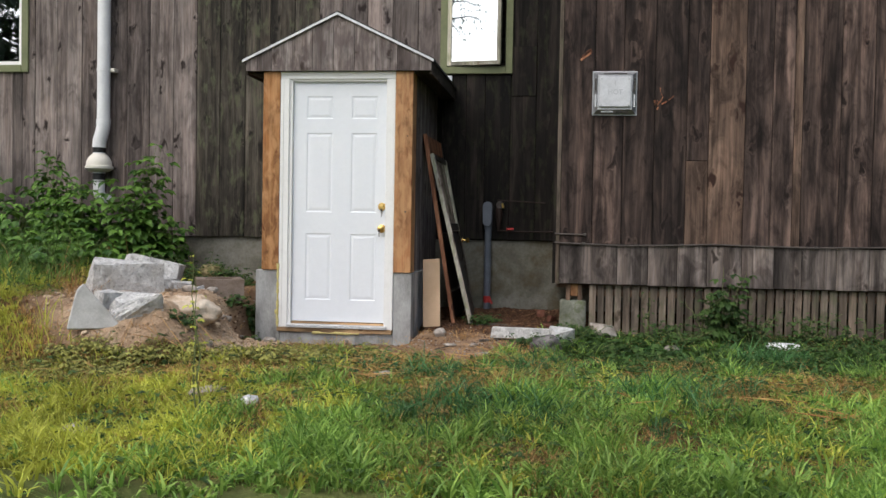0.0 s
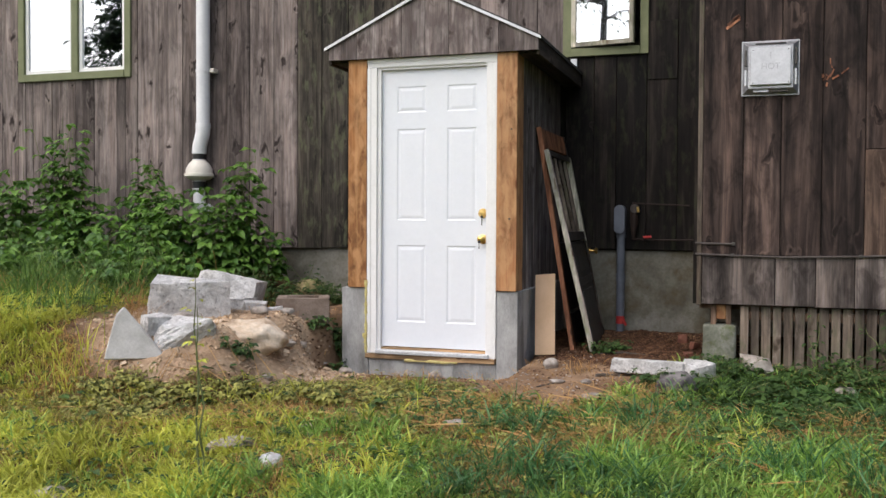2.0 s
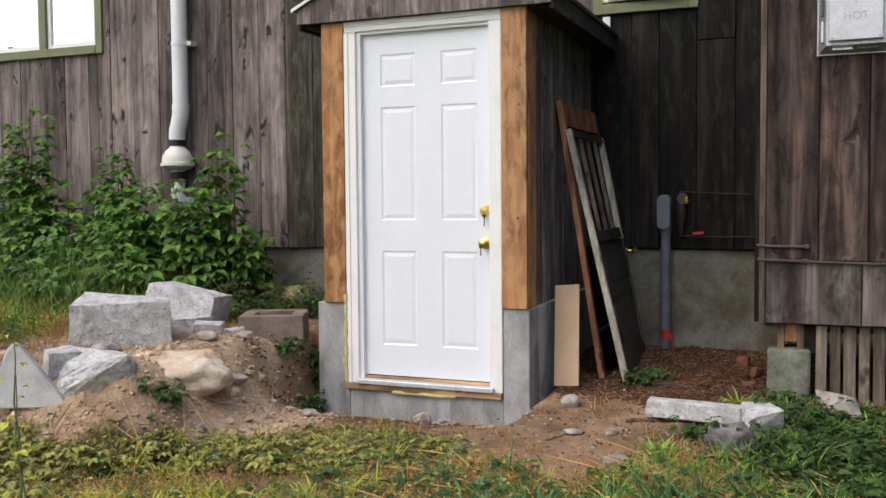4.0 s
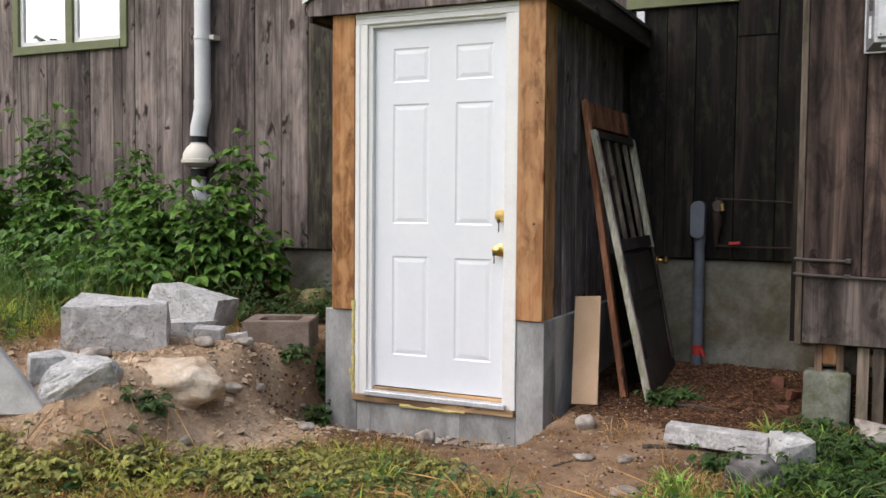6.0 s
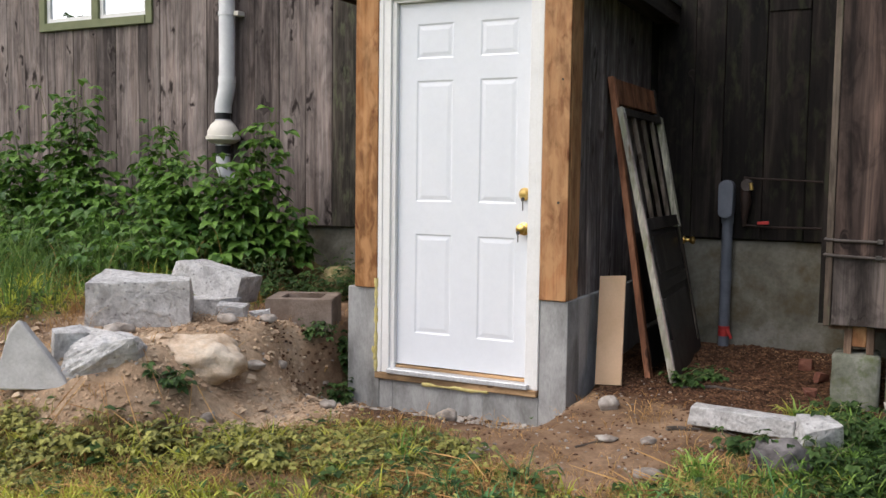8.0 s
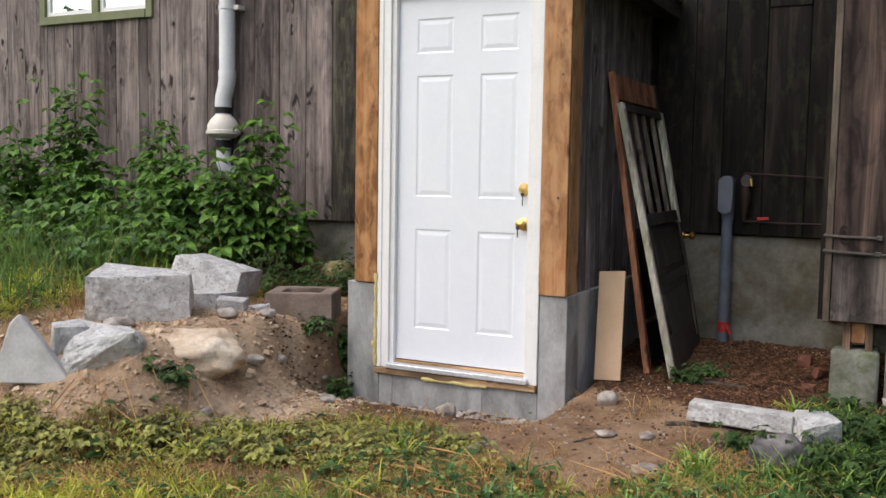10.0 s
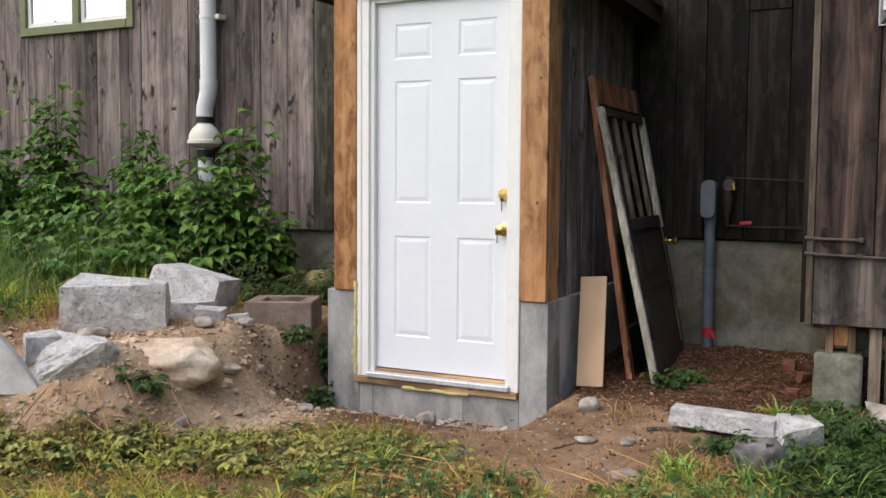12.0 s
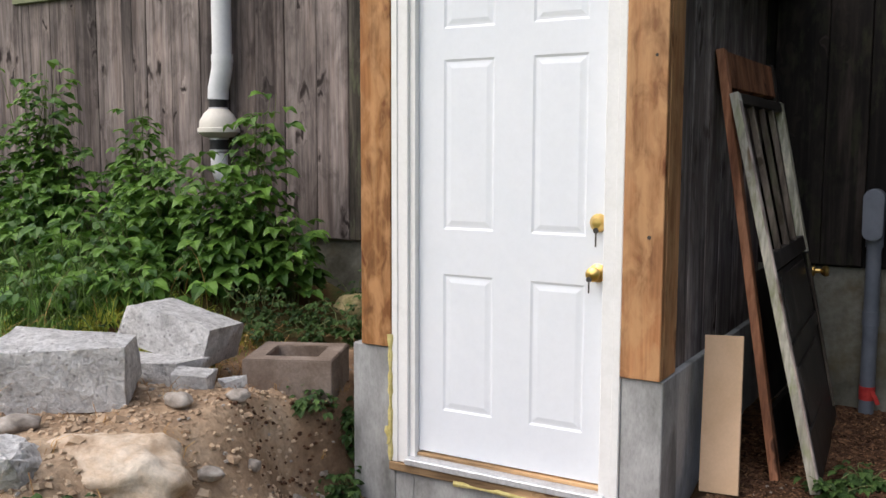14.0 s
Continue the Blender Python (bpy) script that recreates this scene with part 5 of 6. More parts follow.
def blades(name, seed, count, area, chance, high, wide, lean, mat, label, tuft=1):
    """Grass: curved tapering blades, scattered where chance(x, y) allows, singly or in spreading tufts."""
    r = random.Random(seed)
    verts, faces = [], []
    made = tries = 0
    while made < count and tries < count * 12:
        tries += 1
        cx0, cy0 = r.uniform(area[0], area[1]), r.uniform(area[2], area[3])
        if r.random() > chance(cx0, cy0):
            continue
        z = lie(cx0, cy0) - 0.006
        tall_ = max(0.3, 0.8 + 0.9 * noise.noise(Vector((cx0 * 2.1, cy0 * 2.1, seed)))) * (r.uniform(0.7, 1.25) if tuft > 1 else 1)
        for _ in range(tuft):
            made += 1
            a, b = r.uniform(0, math.tau), r.uniform(0, math.tau)
            off = abs(r.gauss(0, 0.024)) if tuft > 1 else 0.0
            dx, dy = math.cos(a), math.sin(a)
            x, y = cx0 + dx * off, cy0 + dy * off
            h = r.uniform(*high) * tall_
            sx, sy = math.cos(b) * 0.5, math.sin(b) * 0.5
            wd = r.uniform(*wide)
            th = radians(r.uniform(*lean))
            k = len(verts)
            px, pz = 0.0, 0.0
            seg = h / 3
            for i, wf in enumerate((0.8, 1.0, 0.7)):
                cx, cy = x + dx * px, y + dy * px
                verts.append((cx - sx * wd * wf, cy - sy * wd * wf, z + pz))
                verts.append((cx + sx * wd * wf, cy + sy * wd * wf, z + pz))
                ang = th * (0.2 + 0.55 * i)
                px += math.sin(ang) * seg
                pz += math.cos(ang) * seg
            verts.append((x + dx * px, y + dy * px, z + max(pz, 0.004)))
            faces += [(k, k + 1, k + 3, k + 2), (k + 2, k + 3, k + 5, k + 4), (k + 4, k + 5, k + 6)]
    return mass(name, verts, faces, mat, label, "grass")


def bare(x, y):
    return max(dirt(x, y), mulch(x, y))


def clear(x, y):
    """Nothing grows inside the walls."""
    if y > 1.6 or (y > 0.45 and x > 1.8) or (abs(x) < 0.74 and y > -0.06):
        return 0.0
    return 1.0


def field(x, y, s, k):
    return 0.5 + 0.5 * noise.noise(Vector((x * s, y * s, k))) + 0.25 * noise.noise(Vector((x * s * 2.7, y * s * 2.7, k)))


def trampled(x, y):
    """How worn and dry the lawn is: a band before the entry, and ragged patches."""
    band = math.exp(-((y + 1.55 + 0.12 * x) / 0.78) ** 2) * step((2.3 - abs(x - 0.1)) / 1.2)
    right = math.exp(-((x - 2.8) / 1.0) ** 2 - ((y + 1.75) / 0.65) ** 2)
    strip = step((y - verge_line(x) + 0.85) / 0.5) * step((1.0 - x) / 0.4) * step((x + 2.1) / 0.4) * (0.75 + 0.25 * field(x, y, 3.0, 4.0))
    return min(1.0, 0.9 * band + 0.9 * strip + 0.85 * right + 0.55 * step((field(x, y, 1.3, 9.0) - 0.55) / 0.3))


def green_chance(x, y):
    lush = step((x + 0.35) / 1.2)
    return clear(x, y) * (1 - bare(x, y)) ** 2 * (0.12 + 0.88 * lush) * (1 - 0.98 * trampled(x, y)) * (1 - 0.93 * step((x - 1.6) / 0.6) * step((y + 1.6) / 0.6)) * max(0.06, 2.0 * field(x, y, 1.8, 2.0) - 0.45)


def yellow_chance(x, y):
    left = step((1.0 - x) / 1.6)
    left *= 1 - 0.85 * step((-1.7 - x) / 0.4) * step((y + 1.5) / 0.5)
    return clear(x, y) * (1 - bare(x, y)) ** 2 * (0.05 + 0.95 * left) * (1 - 0.9 * trampled(x, y)) * (1 - 0.95 * step((x - 1.6) / 0.6) * step((y + 1.6) / 0.6)) * (0.3 + field(x, y, 1.6, 5.0))


def straw_chance(x, y):
    return clear(x, y) * (1 - 0.9 * dirt(x, y)) * (1 - 0.8 * sand_heap(x, y)) * (1 - mulch(x, y)) * (0.3 + 0.7 * trampled(x, y)) * (1 - 0.93 * step((-1.7 - x) / 0.3) * step((y + 1.7) / 0.5))


CLUMPS = ((1.85, -1.55, 0.4, 0.3), (0.95, -1.75, 0.35, 0.25), (2.6, -2.2, 0.5, 0.35), (1.5, -2.6, 0.6, 0.35), (3.4, -0.75, 0.6, 0.4))
NEAR = (-4.6, 4.8, -3.8, 0.6)
blades("lawn_grass", 1, 72000, NEAR, green_chance, (0.05, 0.17), (0.005, 0.011), (30, 125), "grass", "lush uneven tufts of green lawn grass", 16)
blades("yellow_grass", 2, 78000, NEAR, yellow_chance, (0.06, 0.16), (0.005, 0.01), (30, 125), "yellow_grass", "yellow-green tufts of lawn grass on the slope", 16)
blades("short_grass", 12, 16000, NEAR, lambda x, y: clear(x, y) * (1 - bare(x, y)), (0.03, 0.08), (0.003, 0.006), (20, 90), "grass", "thin short grass between the tufts")
blades("dry_grass", 3, 60000, NEAR, straw_chance, (0.05, 0.16), (0.002, 0.004), (70, 120), "straw", "flattened dry straw and dead grass", 5)
blades("worn_grass", 4, 30000, NEAR, lambda x, y: clear(x, y) * (1 - bare(x, y)) * trampled(x, y), (0.03, 0.11), (0.003, 0.006), (40, 110), "wilted", "worn olive grass, cut short", 7)


def outer(x, y):
    """1 where the lawn goes on past the stretch before the entry."""
    inside = -4.6 + 0.3 * noise.noise(Vector((y, 1.0, 0.0))) < x < 4.8 and y > -3.45 + 0.15 * noise.noise(Vector((x * 2, 2.0, 0.0)))
    return 0.0 if inside else clear(x, y) * (0.4 + field(x, y, 1.4, 3.0))


WIDE = (-9.0, 9.5, -9.5, 0.4)
blades("lower_grass", 5, 56000, WIDE, lambda x, y: outer(x, y) * (0.25 + 0.75 * step((x + 1.5) / 3)), (0.09, 0.2), (0.01, 0.02), (30, 120), "grass", "green lawn grass farther down the slope", 14)
blades("lower_yellow_grass", 16, 29000, WIDE, lambda x, y: outer(x, y) * (0.15 + 0.85 * step((1.5 - x) / 3)), (0.08, 0.18), (0.01, 0.019), (30, 120), "yellow_grass", "yellow-green lawn grass farther down the slope", 14)
blades("far_grass", 13, 12000, (-18.0, 18.0, -24.0, 0.0), lambda x, y: 0.0 if -8.8 < x < 9.3 and y > -9.3 else 0.9, (0.14, 0.3), (0.024, 0.04), (30, 110), "grass", "rough lawn grass at the yard's edges", 12)
deep = lambda x, y: clear(x, y) * (1 - bare(x, y)) * sum(math.exp(-((x - a) / w1) ** 2 - ((y - b) / w2) ** 2) for a, b, w1, w2 in CLUMPS) * (0.4 + field(x, y, 4.0, 1.0))
blades("deep_grass", 15, 6000, NEAR, deep, (0.1, 0.26), (0.004, 0.009), (45, 130), "deep_grass", "dark lush grass clumps in the lawn", 16)
heap_ = lambda x, y: math.exp(-((x + 2.05 + 0.75 * (y + 0.7)) / 0.08) ** 2 - ((y + 0.95) / 0.3) ** 2)
blades("straw_heap", 14, 170, (-2.8, -1.4, -1.9, -0.1), heap_, (0.14, 0.42), (0.002, 0.005), (80, 125), "straw", "pulled dry straw heaped beside the rubble", 6)
tall = lambda x, y: clear(x, y) * max(step((-1.9 - x) / 0.5) * step((y + 1.5) / 0.8), 0.0) * (0.3 + field(x, y, 2.0, 4.0))
blades("tall_grass", 6, 8000, (-6.5, -1.6, -1.6, 1.6), tall, (0.2, 0.48), (0.005, 0.009), (15, 75), "rank_grass", "tall rank grass below the brambles")
blades("tall_dry_grass", 7, 350, (-6.5, -1.7, -1.4, 1.0), tall, (0.25, 0.5), (0.004, 0.006), (30, 90), "straw", "bent dry grass stalks below the brambles")
tuft = lambda x, y: math.exp(-((x + 1.62) / 0.14) ** 2 - ((y + 1.86) / 0.12) ** 2)
blades("grass_tuft", 8, 900, (-2.1, 1.3, -2.2, 0.7), tuft, (0.1, 0.24), (0.004, 0.007), (10, 60), "yellow_grass", "bright green grass tufts at the mound's foot")
edge_green = lambda x, y: clear(x, y) * math.exp(-((y + 0.5) / 0.7) ** 2) * step((x - 1.7) / 0.5) * (1 - dirt(x, y)) * (0.4 + field(x, y, 2.5, 6.0))
blades("wing_grass", 9, 9000, (1.3, 5.0, -1.6, 0.5), edge_green, (0.06, 0.16), (0.003, 0.007), (25, 100), "weed", "green grass along the slat skirting")


def leaf_at(verts, faces, p, way, up, long, wide, fold=0.25, droop=0.3):
    """A pointed leaf, folded along its midrib and drooping to its tip."""
    way, up = way.normalized(), up.normalized()
    side = way.cross(up)
    if side.length < 1e-3:
        side = way.orthogonal()
    side.normalize()
    n = side.cross(way)
    k = len(verts)
    m1, m2, tip = p + way * long * 0.35, p + way * long * 0.7 - n * long * droop * 0.3, p + way * long - n * long * droop
    for q in (p, m1 + side * wide * 0.5 + n * fold * wide * 0.5, m1, m1 - side * wide * 0.5 + n * fold * wide * 0.5,
              m2 + side * wide * 0.36 + n * fold * wide * 0.4, m2, m2 - side * wide * 0.36 + n * fold * wide * 0.4, tip):
        verts.append(tuple(q))
    faces += [(k, k + 2, k + 1), (k, k + 3, k + 2), (k + 1, k + 2, k + 5, k + 4), (k + 2, k + 3, k + 6, k + 5), (k + 4, k + 5, k + 7), (k + 5, k + 6, k + 7)]


def lifted(bm, at):
    bmesh.ops.translate(bm, vec=at, verts=bm.verts)
    return bm


def as_bmesh(verts, faces):
    me = bpy.data.meshes.new("tmp")
    me.from_pydata(verts, [], faces)
    bm = bmesh.new()
    bm.from_mesh(me)
    bpy.data.meshes.remove(me)
    return bm


def bramble(seed, x, y, high, spread, stems, mat="bramble", leaf=0.15, name="bramble_shrub", label="leafy green bramble shrub against the house wall", nodes=9, leaflets=3, category="shrub"):
    """A shrub of arching stems with three-part leaves."""
    r = random.Random(seed)
    base = Vector((x, y, lie(x, y) - 0.02))
    ob = thing(name, base, label, category, "wild plants")
    verts, faces = [], []
    sb = bmesh.new()
    for s in range(stems):
        a = r.uniform(0, math.tau)
        reach = spread * r.uniform(0.35, 1.0)
        top = high * r.uniform(0.55, 1.0)
        p0 = base + Vector((r.uniform(-0.5, 0.5) * spread * 0.6, r.uniform(-0.5, 0.5) * spread * 0.5, 0))
        aim = Vector((math.cos(a), math.sin(a) * 0.7 - 0.12, 0)) * reach
        pts = []
        for i in range(8):
            t = i / 7
            pts.append(p0 + aim * t ** 1.6 + Vector((0, 0, top * (t - 0.12 * t * t))) + Vector((r.uniform(-1, 1), r.uniform(-1, 1), 0)) * 0.012)
        one = tube(pts, [0.006 * (1 - 0.75 * i / 7) for i in range(8)], 5)
        tmp = bpy.data.meshes.new("tmp")
        one.to_mesh(tmp)
        one.free()
        sb.from_mesh(tmp)
        bpy.data.meshes.remove(tmp)
        for k in range(nodes):
            t = 0.18 + 0.82 * (k + r.random() * 0.6) / nodes
            f = min(t * 7, 6.99)
            q = pts[int(f)].lerp(pts[int(f) + 1], f - int(f))
            b = a + k * 2.4 + r.uniform(-0.5, 0.5)
            out = Vector((math.cos(b), math.sin(b), r.uniform(-0.1, 0.45))).normalized()
            q2 = q + out * leaf * r.uniform(0.5, 1.3)
            size = leaf * r.uniform(0.65, 1.25) * (1.1 - 0.4 * t)
            for j in range(leaflets):
                turn = (j - (leaflets - 1) / 2) * 1.0
                w2 = Vector((out.x * math.cos(turn) - out.y * math.sin(turn), out.x * math.sin(turn) + out.y * math.cos(turn), out.z * 0.5 - r.uniform(0.0, 0.45)))
                leaf_at(verts, faces, q2, w2, Vector((r.uniform(-0.3, 0.3), r.uniform(-0.5, 0.1), 1)), size * (1.2 if j == leaflets // 2 else 0.95), size * 0.72)
    tagged(part("stem", sb, "stem", ob), kind="stuff")
    tagged(part("foliage", as_bmesh(verts, faces), mat, ob), kind="stuff")
    return ob


for k, (x, y, h, sp, n) in enumerate(((-4.18, 1.05, 1.72, 0.24, 16), (-4.0, 1.1, 1.4, 0.28, 10), (-4.65, 0.95, 1.2, 0.4, 15), (-3.75, 0.8, 0.8, 0.35, 13), (-3.2, 1.1, 1.45, 0.12, 7), (-3.1, 0.95, 0.95, 0.28, 12), (-2.2, 1.1, 1.56, 0.16, 9), (-2.3, 0.95, 1.02, 0.2, 12), (-2.75, 0.9, 0.92, 0.2, 12), (-2.7, 0.6, 0.62, 0.35, 13), (-2.15, 0.75, 0.55, 0.24, 10), (-2.35, 0.3, 0.4, 0.32, 11), (-2.85, 0.05, 0.42, 0.36, 11), (-3.5, 0.0, 0.42, 0.4, 11), (-3.3, 0.5, 0.6, 0.4, 12), (-3.9, 0.35, 0.62, 0.45, 13), (-2.5, -0.15, 0.36, 0.26, 9), (-3.8, -0.4, 0.42, 0.36, 10), (-4.5, -0.2, 0.5, 0.42, 11), (-4.8, 0.35, 0.6, 0.5, 12), (-5.2, 0.95, 1.15, 0.45, 14), (-5.9, 0.9, 1.2, 0.5, 13), (-6.7, 1.0, 1.1, 0.5, 11), (-2.0, 1.15, 0.75, 0.12, 6), (-3.55, 1.15, 1.0, 0.1, 4))):
    bramble(200 + k, x, y, h, sp, n if h > 0.7 else n * 2 // 3, leaf=0.12, nodes=11 if h > 0.7 else 7)
# weeds along the wing and by the shed
for k, (x, y, h, sp, n) in enumerate(((3.15, 0.25, 0.5, 0.28, 14), (3.45, 0.1, 0.4, 0.3, 14), (2.85, -0.05, 0.25, 0.3, 11), (3.6, -0.35, 0.22, 0.3, 11), (4.2, -0.45, 0.22, 0.35, 11), (3.9, 0.2, 0.38, 0.3, 10), (4.3, 0.1, 0.32, 0.3, 10), (2.75, 0.28, 0.26, 0.2, 7), (2.15, 0.12, 0.2, 0.2, 8), (1.98, 0.3, 0.22, 0.14, 6), (1.9, -0.12, 0.2, 0.2, 9), (2.1, -0.5, 0.18, 0.25, 8), (4.75, 0.0, 0.3, 0.3, 9), (-0.8, 0.12, 0.22, 0.14, 8), (-0.86, -0.08, 0.16, 0.12, 7), (-1.35, 1.2, 0.25, 0.2, 9), (-1.0, 1.35, 0.3, 0.14, 6), (-1.65, 1.35, 0.4, 0.16, 6), (-1.8, 1.0, 0.25, 0.25, 9), (-1.15, 1.0, 0.16, 0.2, 8), (-0.85, 1.1, 0.2, 0.12, 7), (-1.5, 0.75, 0.18, 0.2, 8), (-0.82, 0.5, 0.2, 0.1, 7), (-1.7, 0.55, 0.22, 0.2, 8), (-0.75, -1.42, 0.14, 0.16, 6), (2.6, -0.9, 0.15, 0.3, 8), (1.16, 0.42, 0.14, 0.12, 6), (1.26, 0.62, 0.1, 0.1, 5), (-0.74, -0.04, 0.22, 0.1, 8), (-0.76, 0.1, 0.4, 0.08, 7), (1.62, -0.5, 0.16, 0.14, 7), (1.85, -0.55, 0.2, 0.18, 9), (2.0, -0.25, 0.24, 0.18, 9), (-1.25, 0.75, 0.3, 0.2, 10), (-1.85, 0.65, 0.35, 0.22, 10))):
    bramble(300 + k, x, y, h, sp, n, "weed", 0.045, "weed", "low broad-leaved weed in the yard", 7, 3, "weed")
pr = random.Random(23)
for k in range(40):
    x = pr.uniform(-1.5, 0.6)
    y = verge_line(x) - 0.02 - abs(pr.gauss(0.05, 0.28))
    bramble(400 + k, x, y, pr.uniform(0.06, 0.13), pr.uniform(0.14, 0.24), 9, "wilted", pr.uniform(0.03, 0.045), "pulled_weed", "limp yellow-green weed pulled and dropped on worn grass", 7, 3, "weed")
bramble(345, 3.22, 0.15, 0.74, 0.2, 11, "weed", 0.085, "weed", "tall dark leafy weed clump before the slat skirting", 9, 3, "weed")
# thin tall weed before the mound, and one climbing the slats
bramble(340, -0.03, -2.93, 1.12, 0.06, 2, "yellow_grass", 0.032, "weed", "slender tall upright weed growing in the lawn", 15, 2, "weed")
bramble(341, 2.62, 0.45, 0.5, 0.05, 2, "weed", 0.04, "weed", "thin vine climbing the slat skirting", 8, 2, "weed")
bramble(342, 4.1, 0.46, 0.5, 0.08, 2, "weed", 0.04, "weed", "thin vine climbing the slat skirting", 8, 2, "weed")

# broad leaves and clover in the lawn
r = random.Random(11)
for name, count, mat, chance, size, label in (
        ("ground_weeds", 7000, "weed", lambda x, y: clear(x, y) * (1 - bare(x, y)) * (0.3 + 0.7 * field(x, y, 1.1, 13.0)), (0.02, 0.05), "small broad weed leaves in the lawn"),
        ("wing_weeds", 7500, "weed", lambda x, y: edge_green(x, y), (0.025, 0.06), "dense low weeds along the slat skirting"),
        ("wilted_weeds", 5000, "wilted", lambda x, y: clear(x, y) * (1 - bare(x, y)) ** 2 * trampled(x, y), (0.01, 0.028), "wilted pulled weeds before the entry")):
    verts, faces, made = [], [], 0
    while made < count:
        x, y = r.uniform(-4.4, 4.6), r.uniform(-3.8, 0.5)
        if r.random() > chance(x, y):
            continue
        made += 1
        a = r.uniform(0, math.tau)
        size_ = r.uniform(*size)
        leaf_at(verts, faces, Vector((x, y, lie(x, y) + r.uniform(0.005, 0.06))), Vector((math.cos(a), math.sin(a), r.uniform(-0.1, 0.5))), Vector((r.uniform(-0.4, 0.4), r.uniform(-0.4, 0.4), 1)), size_ * 1.4, size_ * 0.8)
    mass(name, verts, faces, mat, label, "weeds")
verts, faces = [], []
for x, y, a, s in ((-0.75, -1.95, 0.4, 0.15), (-0.65, -2.0, 1.2, 0.14), (-0.95, -1.95, 2.6, 0.15), (0.39, -1.97, 1.9, 0.1), (-1.35, -2.15, 2.2, 0.14), (-0.1, -1.55, 0.2, 0.12), (0.25, -1.5, 0.9, 0.12), (0.3, -1.62, 2.5, 0.11), (-0.2, -1.3, 4.0, 0.1), (0.12, -2.35, 3.4, 0.12), (0.55, -1.55, 5.2, 0.1), (1.35, -2.4, 1.0, 0.12), (1.5, -2.5, 2.0, 0.12), (2.5, -1.5, 0.3, 0.1)):
    leaf_at(verts, faces, Vector((x, y, lie(x, y) + 0.04)), Vector((math.cos(a), math.sin(a), 0.15)), Vector((0, 0, 1)), s, s * 0.62)
r = random.Random(19)
for _ in range(40):
    x, y, a, s = r.gauss(-0.1, 0.75), r.gauss(-1.55, 0.3), r.uniform(0, math.tau), r.uniform(0.05, 0.1)
    if dirt(x, y) < 0.6:
        leaf_at(verts, faces, Vector((x, y, lie(x, y) + r.uniform(0.02, 0.05))), Vector((math.cos(a), math.sin(a), r.uniform(-0.1, 0.3))), Vector((r.uniform(-0.4, 0.4), r.uniform(-0.4, 0.4), 1)), s, s * 0.55)
mass("dock_leaves", verts, faces, "weed", "large fallen dock leaves lying on the worn grass", "leaves")

# straw stalks, wood chips, pebbles
verts, faces = [], []
for k in range(260):
    x, y = (r.uniform(0.9, 3.6), r.uniform(-2.6, -0.9)) if k % 3 else (r.uniform(-1.5, 1.0), r.uniform(-2.3, -1.2))
    if bare(x, y) > 0.7:
        continue
    a, ln = r.gauss(2.6, 0.6), r.uniform(0.12, 0.42)
    p, q = Vector((x, y, lie(x, y) + r.uniform(0.01, 0.06))), Vector((x + ln * math.cos(a), y + ln * math.sin(a), 0))
    q.z = lie(q.x, q.y) + r.uniform(0.01, 0.07)
    s = Vector((math.sin(a), -math.cos(a), 0)) * 0.0016
    i = len(verts)
    verts += [tuple(p - s), tuple(p + s), tuple(q + s), tuple(q - s), tuple((p + q) / 2 + Vector((0, 0, 0.006)))]
    faces += [(i, i + 1, i + 4), (i + 1, i + 2, i + 4), (i + 2, i + 3, i + 4), (i + 3, i, i + 4)]
mass("straw_stalks", verts, faces, "straw", "long pale straw stalks lying on the lawn", "straw")


BRICKS = ((1.7, 1.12, (0.07, 0.05, 0.06)), (1.8, 0.9, (0.07, 0.05, 0.05)), (1.77, 0.66, (0.08, 0.05, 0.03)))


def crumbs(name, count, area, chance, size, mat, label, category, flat=1.0, seed=5):
    """Chips or pebbles: small skewed lumps lying on the ground."""
    r = random.Random(seed)
    verts, faces, made = [], [], 0
    while made < count:
        x, y = r.uniform(area[0], area[1]), r.uniform(area[2], area[3])
        if r.random() > chance(x, y):
            continue
        made += 1
        s = r.uniform(*size)
        a = r.uniform(0, math.tau)
        rot = Euler((r.uniform(-0.5, 0.5), r.uniform(-0.5, 0.5), a)).to_matrix()
        z = lie(x, y) + s * flat * 0.25
        i = len(verts)
        for c in ((-1, -1, -1), (1, -1, -1), (1, 1, -1), (-1, 1, -1), (-0.7, -0.7, 1), (0.8, -0.6, 1), (0.6, 0.7, 1), (-0.6, 0.8, 1)):
            q = rot @ Vector((c[0] * s * r.uniform(0.7, 1.2), c[1] * s * (0.35 if flat < 0.5 else 0.8) * r.uniform(0.8, 1.2), c[2] * s * 0.5 * flat))
            verts.append((x + q.x, y + q.y, z + q.z))
        faces += [(i, i + 3, i + 2, i + 1), (i + 4, i + 5, i + 6, i + 7), (i, i + 1, i + 5, i + 4), (i + 1, i + 2, i + 6, i + 5), (i + 2, i + 3, i + 7, i + 6), (i + 3, i, i + 4, i + 7)]
    return mass(name, verts, faces, mat, label, category)


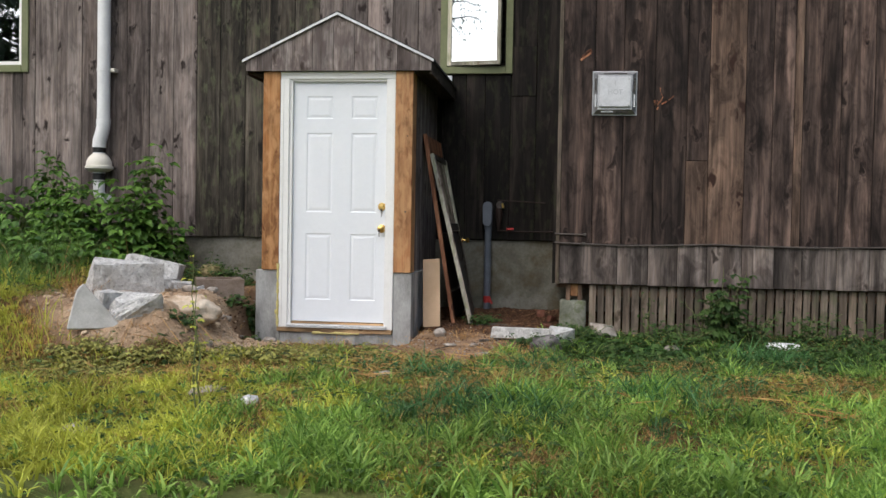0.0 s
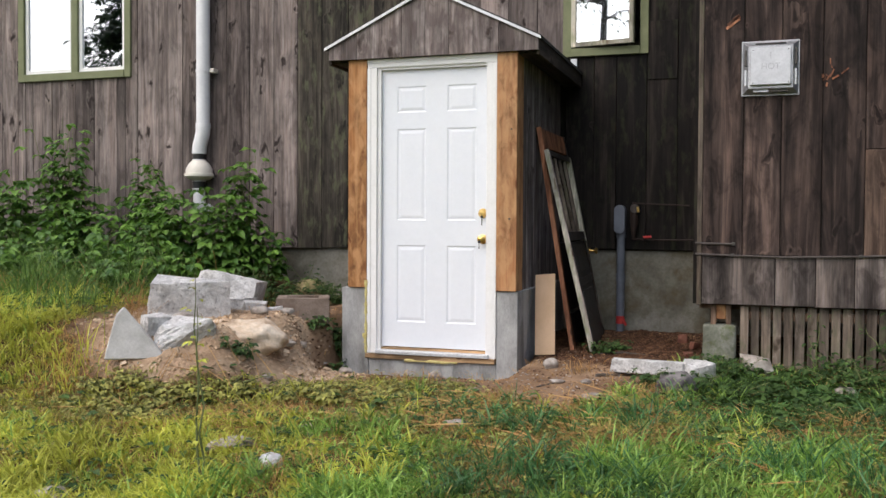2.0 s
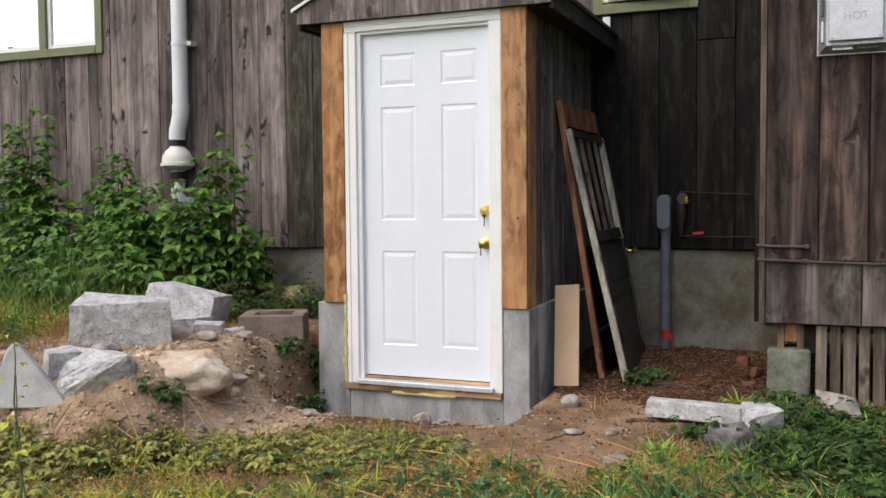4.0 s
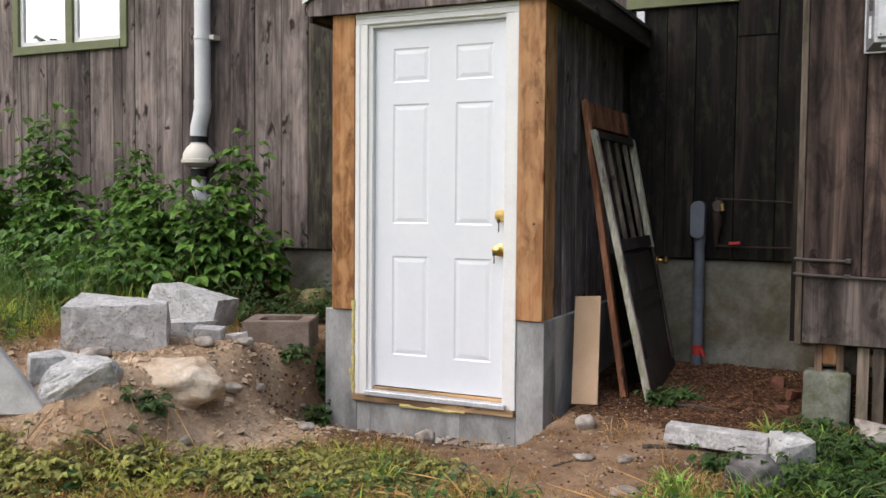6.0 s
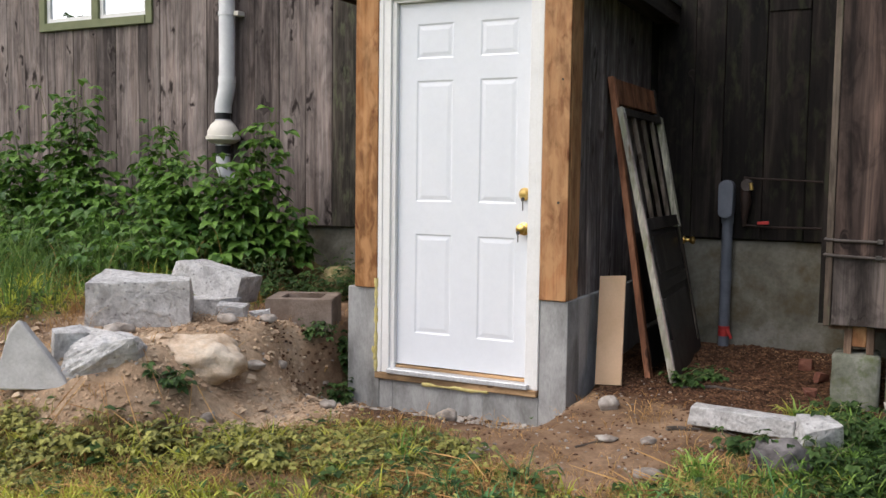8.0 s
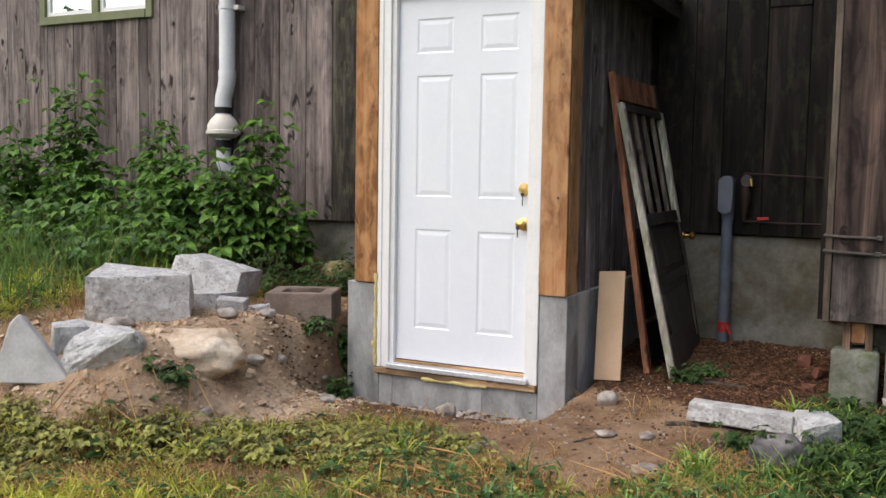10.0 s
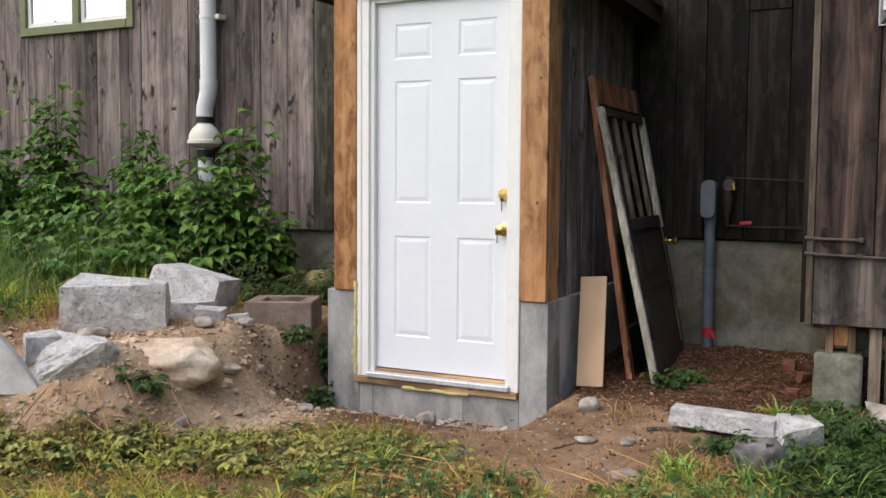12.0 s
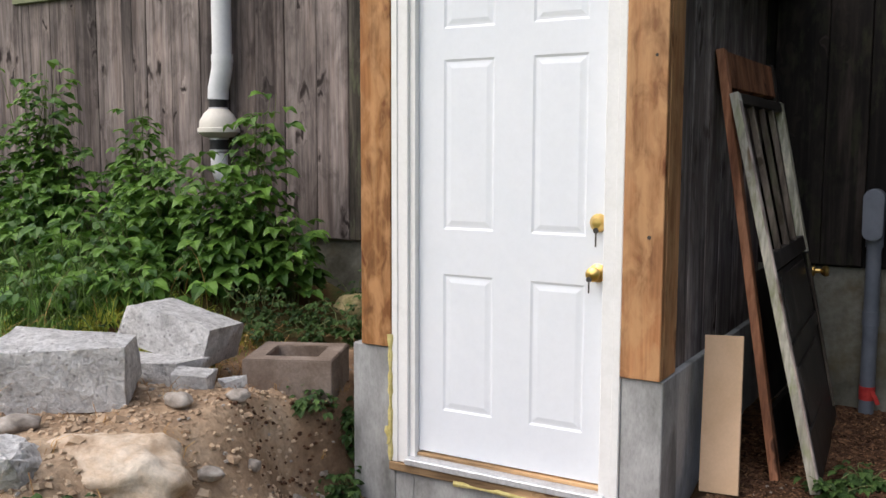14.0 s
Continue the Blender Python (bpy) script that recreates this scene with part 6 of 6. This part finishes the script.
crumbs("wood_chips", 9000, (0.5, 2.3, -0.2, 1.66), lambda x, y: mulch(x, y) * (0.0 if (x < 0.72 and y > 0) else 1.0), (0.006, 0.02), "chip", "brown wood-chip mulch in the recess", "mulch", 0.3, 5)
crumbs("pale_chips", 4200, (0.5, 2.3, -0.35, 1.66), lambda x, y: min(1.0, mulch(x, y) * 1.2) * (0.25 + field(x, y, 2.4, 3.0)) * (0.0 if (x < 0.72 and y > 0) else 1.0), (0.003, 0.011), "pale_chip", "pale tan chips strewn over the mulch", "mulch", 0.3, 15)
for k, (x, y, sz) in enumerate(BRICKS):
    stone("brick_fragment", shard(sz, 90 + k, 1, 0.4, 0.004, 3), "brick", (x, y, lie(x, y) - 0.012), 50 * k, "broken red brick fragment lying in the mulch", "brick", "brick bits", smooth=False)
crumbs("pebbles", 600, (-2.4, 1.7, -2.2, 0.6), lambda x, y: dirt(x, y) * clear(x, y), (0.003, 0.01), "stone", "pebbles and crumbs of sandy dirt", "gravel", 0.8, 6)
crumbs("rubble_bits", 420, (-0.8, 0.55, -0.42, -0.02), lambda x, y: 0.2 + step((y + 0.3) / 0.2), (0.006, 0.024), "stone", "grey and brown stone bits along the shed base", "gravel", 0.8, 7)
crumbs("soil_crumbs", 1100, (-2.4, 1.7, -2.4, 0.4), lambda x, y: max(dirt(x, y), 0.3) * clear(x, y) * (1 - sand_heap(x, y)), (0.003, 0.009), "chip", "dark crumbs of soil and bark", "soil", 0.7, 8)


crumbs("sandy_clods", 2800, (-2.3, 0.0, -2.0, 0.3), lambda x, y: sand_heap(x, y) * (0.3 + field(x, y, 3.0, 8.0)), (0.003, 0.013), "clod", "crumbled sandy clods and grit over the mound", "gravel", 0.8, 9)
crumbs("bank_clods", 240, (-0.95, -0.62, -0.6, 0.1), lambda x, y: 1.0, (0.003, 0.012), "chip", "dark damp soil clods and root bits on the cut bank", "soil", 0.8, 11)
crumbs("larger_clods", 90, (-2.1, -0.4, -1.9, -0.1), lambda x, y: sand_heap(x, y), (0.014, 0.03), "clod", "lumps of sandy soil on the mound", "gravel", 0.8, 10)
stone("fieldstone", boulder((0.26, 0.2, 0.2), 31, 0.1, 3), "lichen_rock", (-1.6, 1.25, lie(-1.6, 1.25) - 0.03), 20, "mossy yellowish stone at the house wall's foot", "rock")


# ---- trees behind, seen in the window panes ----
def tree(seed, x, y, high, lean_x, crown_low, leaves, spread):
    """A broad-leaved tree: tapered trunk, limbs, a loose crown of leaves."""
    r = random.Random(seed)
    z = lie(x, y)
    ob = thing("tree", (x, y, z), "tall broad-leaved tree with a loose green crown", "tree", "yard trees")
    trunk = [Vector((x + lean_x * (i / 9) ** 1.3 * high * 0.25 + r.uniform(-0.06, 0.06), y + r.uniform(-0.06, 0.06), z - 0.1 + high * i / 9)) for i in range(10)]
    part("trunk", tube(trunk, [0.26 * (1 - 0.85 * i / 9) + 0.02 for i in range(10)], 10), "bark", ob, "", True)
    verts, faces = [], []
    for k in range(26):
        t = r.uniform(crown_low, 0.97)
        f = min(t * 9, 8.99)
        p = trunk[int(f)].lerp(trunk[int(f) + 1], f - int(f))
        a = k * 2.4 + r.uniform(-0.4, 0.4)
        ln = spread * (1.15 - 0.7 * t) * r.uniform(0.7, 1.2)
        pts = [p + Vector((math.cos(a), math.sin(a), 0)) * ln * s + Vector((0, 0, ln * (0.45 * s - 0.5 * s * s))) for s in (0, 0.3, 0.6, 1.0)]
        part("limb", tube(pts, [0.06, 0.045, 0.028, 0.01], 6), "bark", ob)
        for _ in range(leaves // 26):
            s = r.uniform(0.25, 1.05) * 2.999
            q = pts[min(int(s), 2)].lerp(pts[min(int(s), 2) + 1], s - min(int(s), 2)) + Vector((r.gauss(0, 0.32), r.gauss(0, 0.32), r.gauss(-0.08, 0.26)))
            leaf_at(verts, faces, q, Vector((r.uniform(-1, 1), r.uniform(-1, 1), r.uniform(-0.8, 0.2))), Vector((r.uniform(-0.5, 0.5), r.uniform(-0.5, 0.5), 1)), r.uniform(0.1, 0.2), 0.1)
    part("crown", as_bmesh(verts, faces), "tree_leaf", ob)


def pine(seed, x, y, high, wide):
    """A conifer: whorls of drooping boughs with needle sprays."""
    r = random.Random(seed)
    z = lie(x, y)
    ob = thing("pine_tree", (x, y, z), "tall dark green pine tree", "tree", "yard trees")
    part("trunk", tube([(x, y, z - 0.1), (x + 0.1, y, z + high * 0.5), (x, y, z + high)], [0.3, 0.17, 0.02], 10), "bark", ob, "", True)
    verts, faces = [], []
    for k in range(300):
        t = r.uniform(0.12, 1.0)
        a = r.uniform(0, math.tau)
        ln = wide * (1.05 - t) * r.uniform(0.75, 1.1) + 0.15
        for _ in range(int(20 + ln * 22)):
            s = r.uniform(0.05, 1.0)
            q = Vector((x + math.cos(a) * ln * s, y + math.sin(a) * ln * s, z + high * t - 0.22 * ln * s)) + Vector((r.gauss(0, 0.16), r.gauss(0, 0.16), r.gauss(0, 0.1)))
            leaf_at(verts, faces, q, Vector((math.cos(a) + r.uniform(-0.8, 0.8), math.sin(a) + r.uniform(-0.8, 0.8), r.uniform(-0.5, 0.2))), Vector((0, 0, 1)), r.uniform(0.25, 0.45), 0.17)
    part("crown", as_bmesh(verts, faces), "needle", ob)


tree(501, -1.6, -17.5, 13.0, 0.5, 0.52, 1500, 4.0)
tree(502, 9.0, -24.0, 11.0, -0.3, 0.3, 4200, 4.2)
pine(503, -15.4, -15.0, 13.5, 3.9)
tree(504, -12.1, -24.0, 14.5, 0.1, 0.66, 1500, 3.4)

# far woods behind, as one uneven mass
verts, faces = [], []
r = random.Random(77)
for k in range(17000):
    a = r.uniform(math.pi * 0.98, math.pi * 2.02)
    d = r.uniform(66, 84)
    ridge = 8.6 + 2.2 * noise.noise(Vector((a * 7, 0, 0))) + 2.0 * noise.noise(Vector((a * 23, 3, 0))) + 5.0 * math.exp(-((a - 3.84) / 0.13) ** 2)
    q = Vector((d * math.cos(a), d * math.sin(a), -1.2 + ridge * (1 - r.random() ** 1.6)))
    leaf_at(verts, faces, q, Vector((r.uniform(-1, 1), r.uniform(-1, 1), r.uniform(-0.6, 0.6))), Vector((r.uniform(-1, 1), r.uniform(-1, 1), 1)), r.uniform(0.5, 1.1), r.uniform(0.4, 0.8))
mass("far_woods", verts, faces, "tree_leaf", "distant line of green woods", "woods")
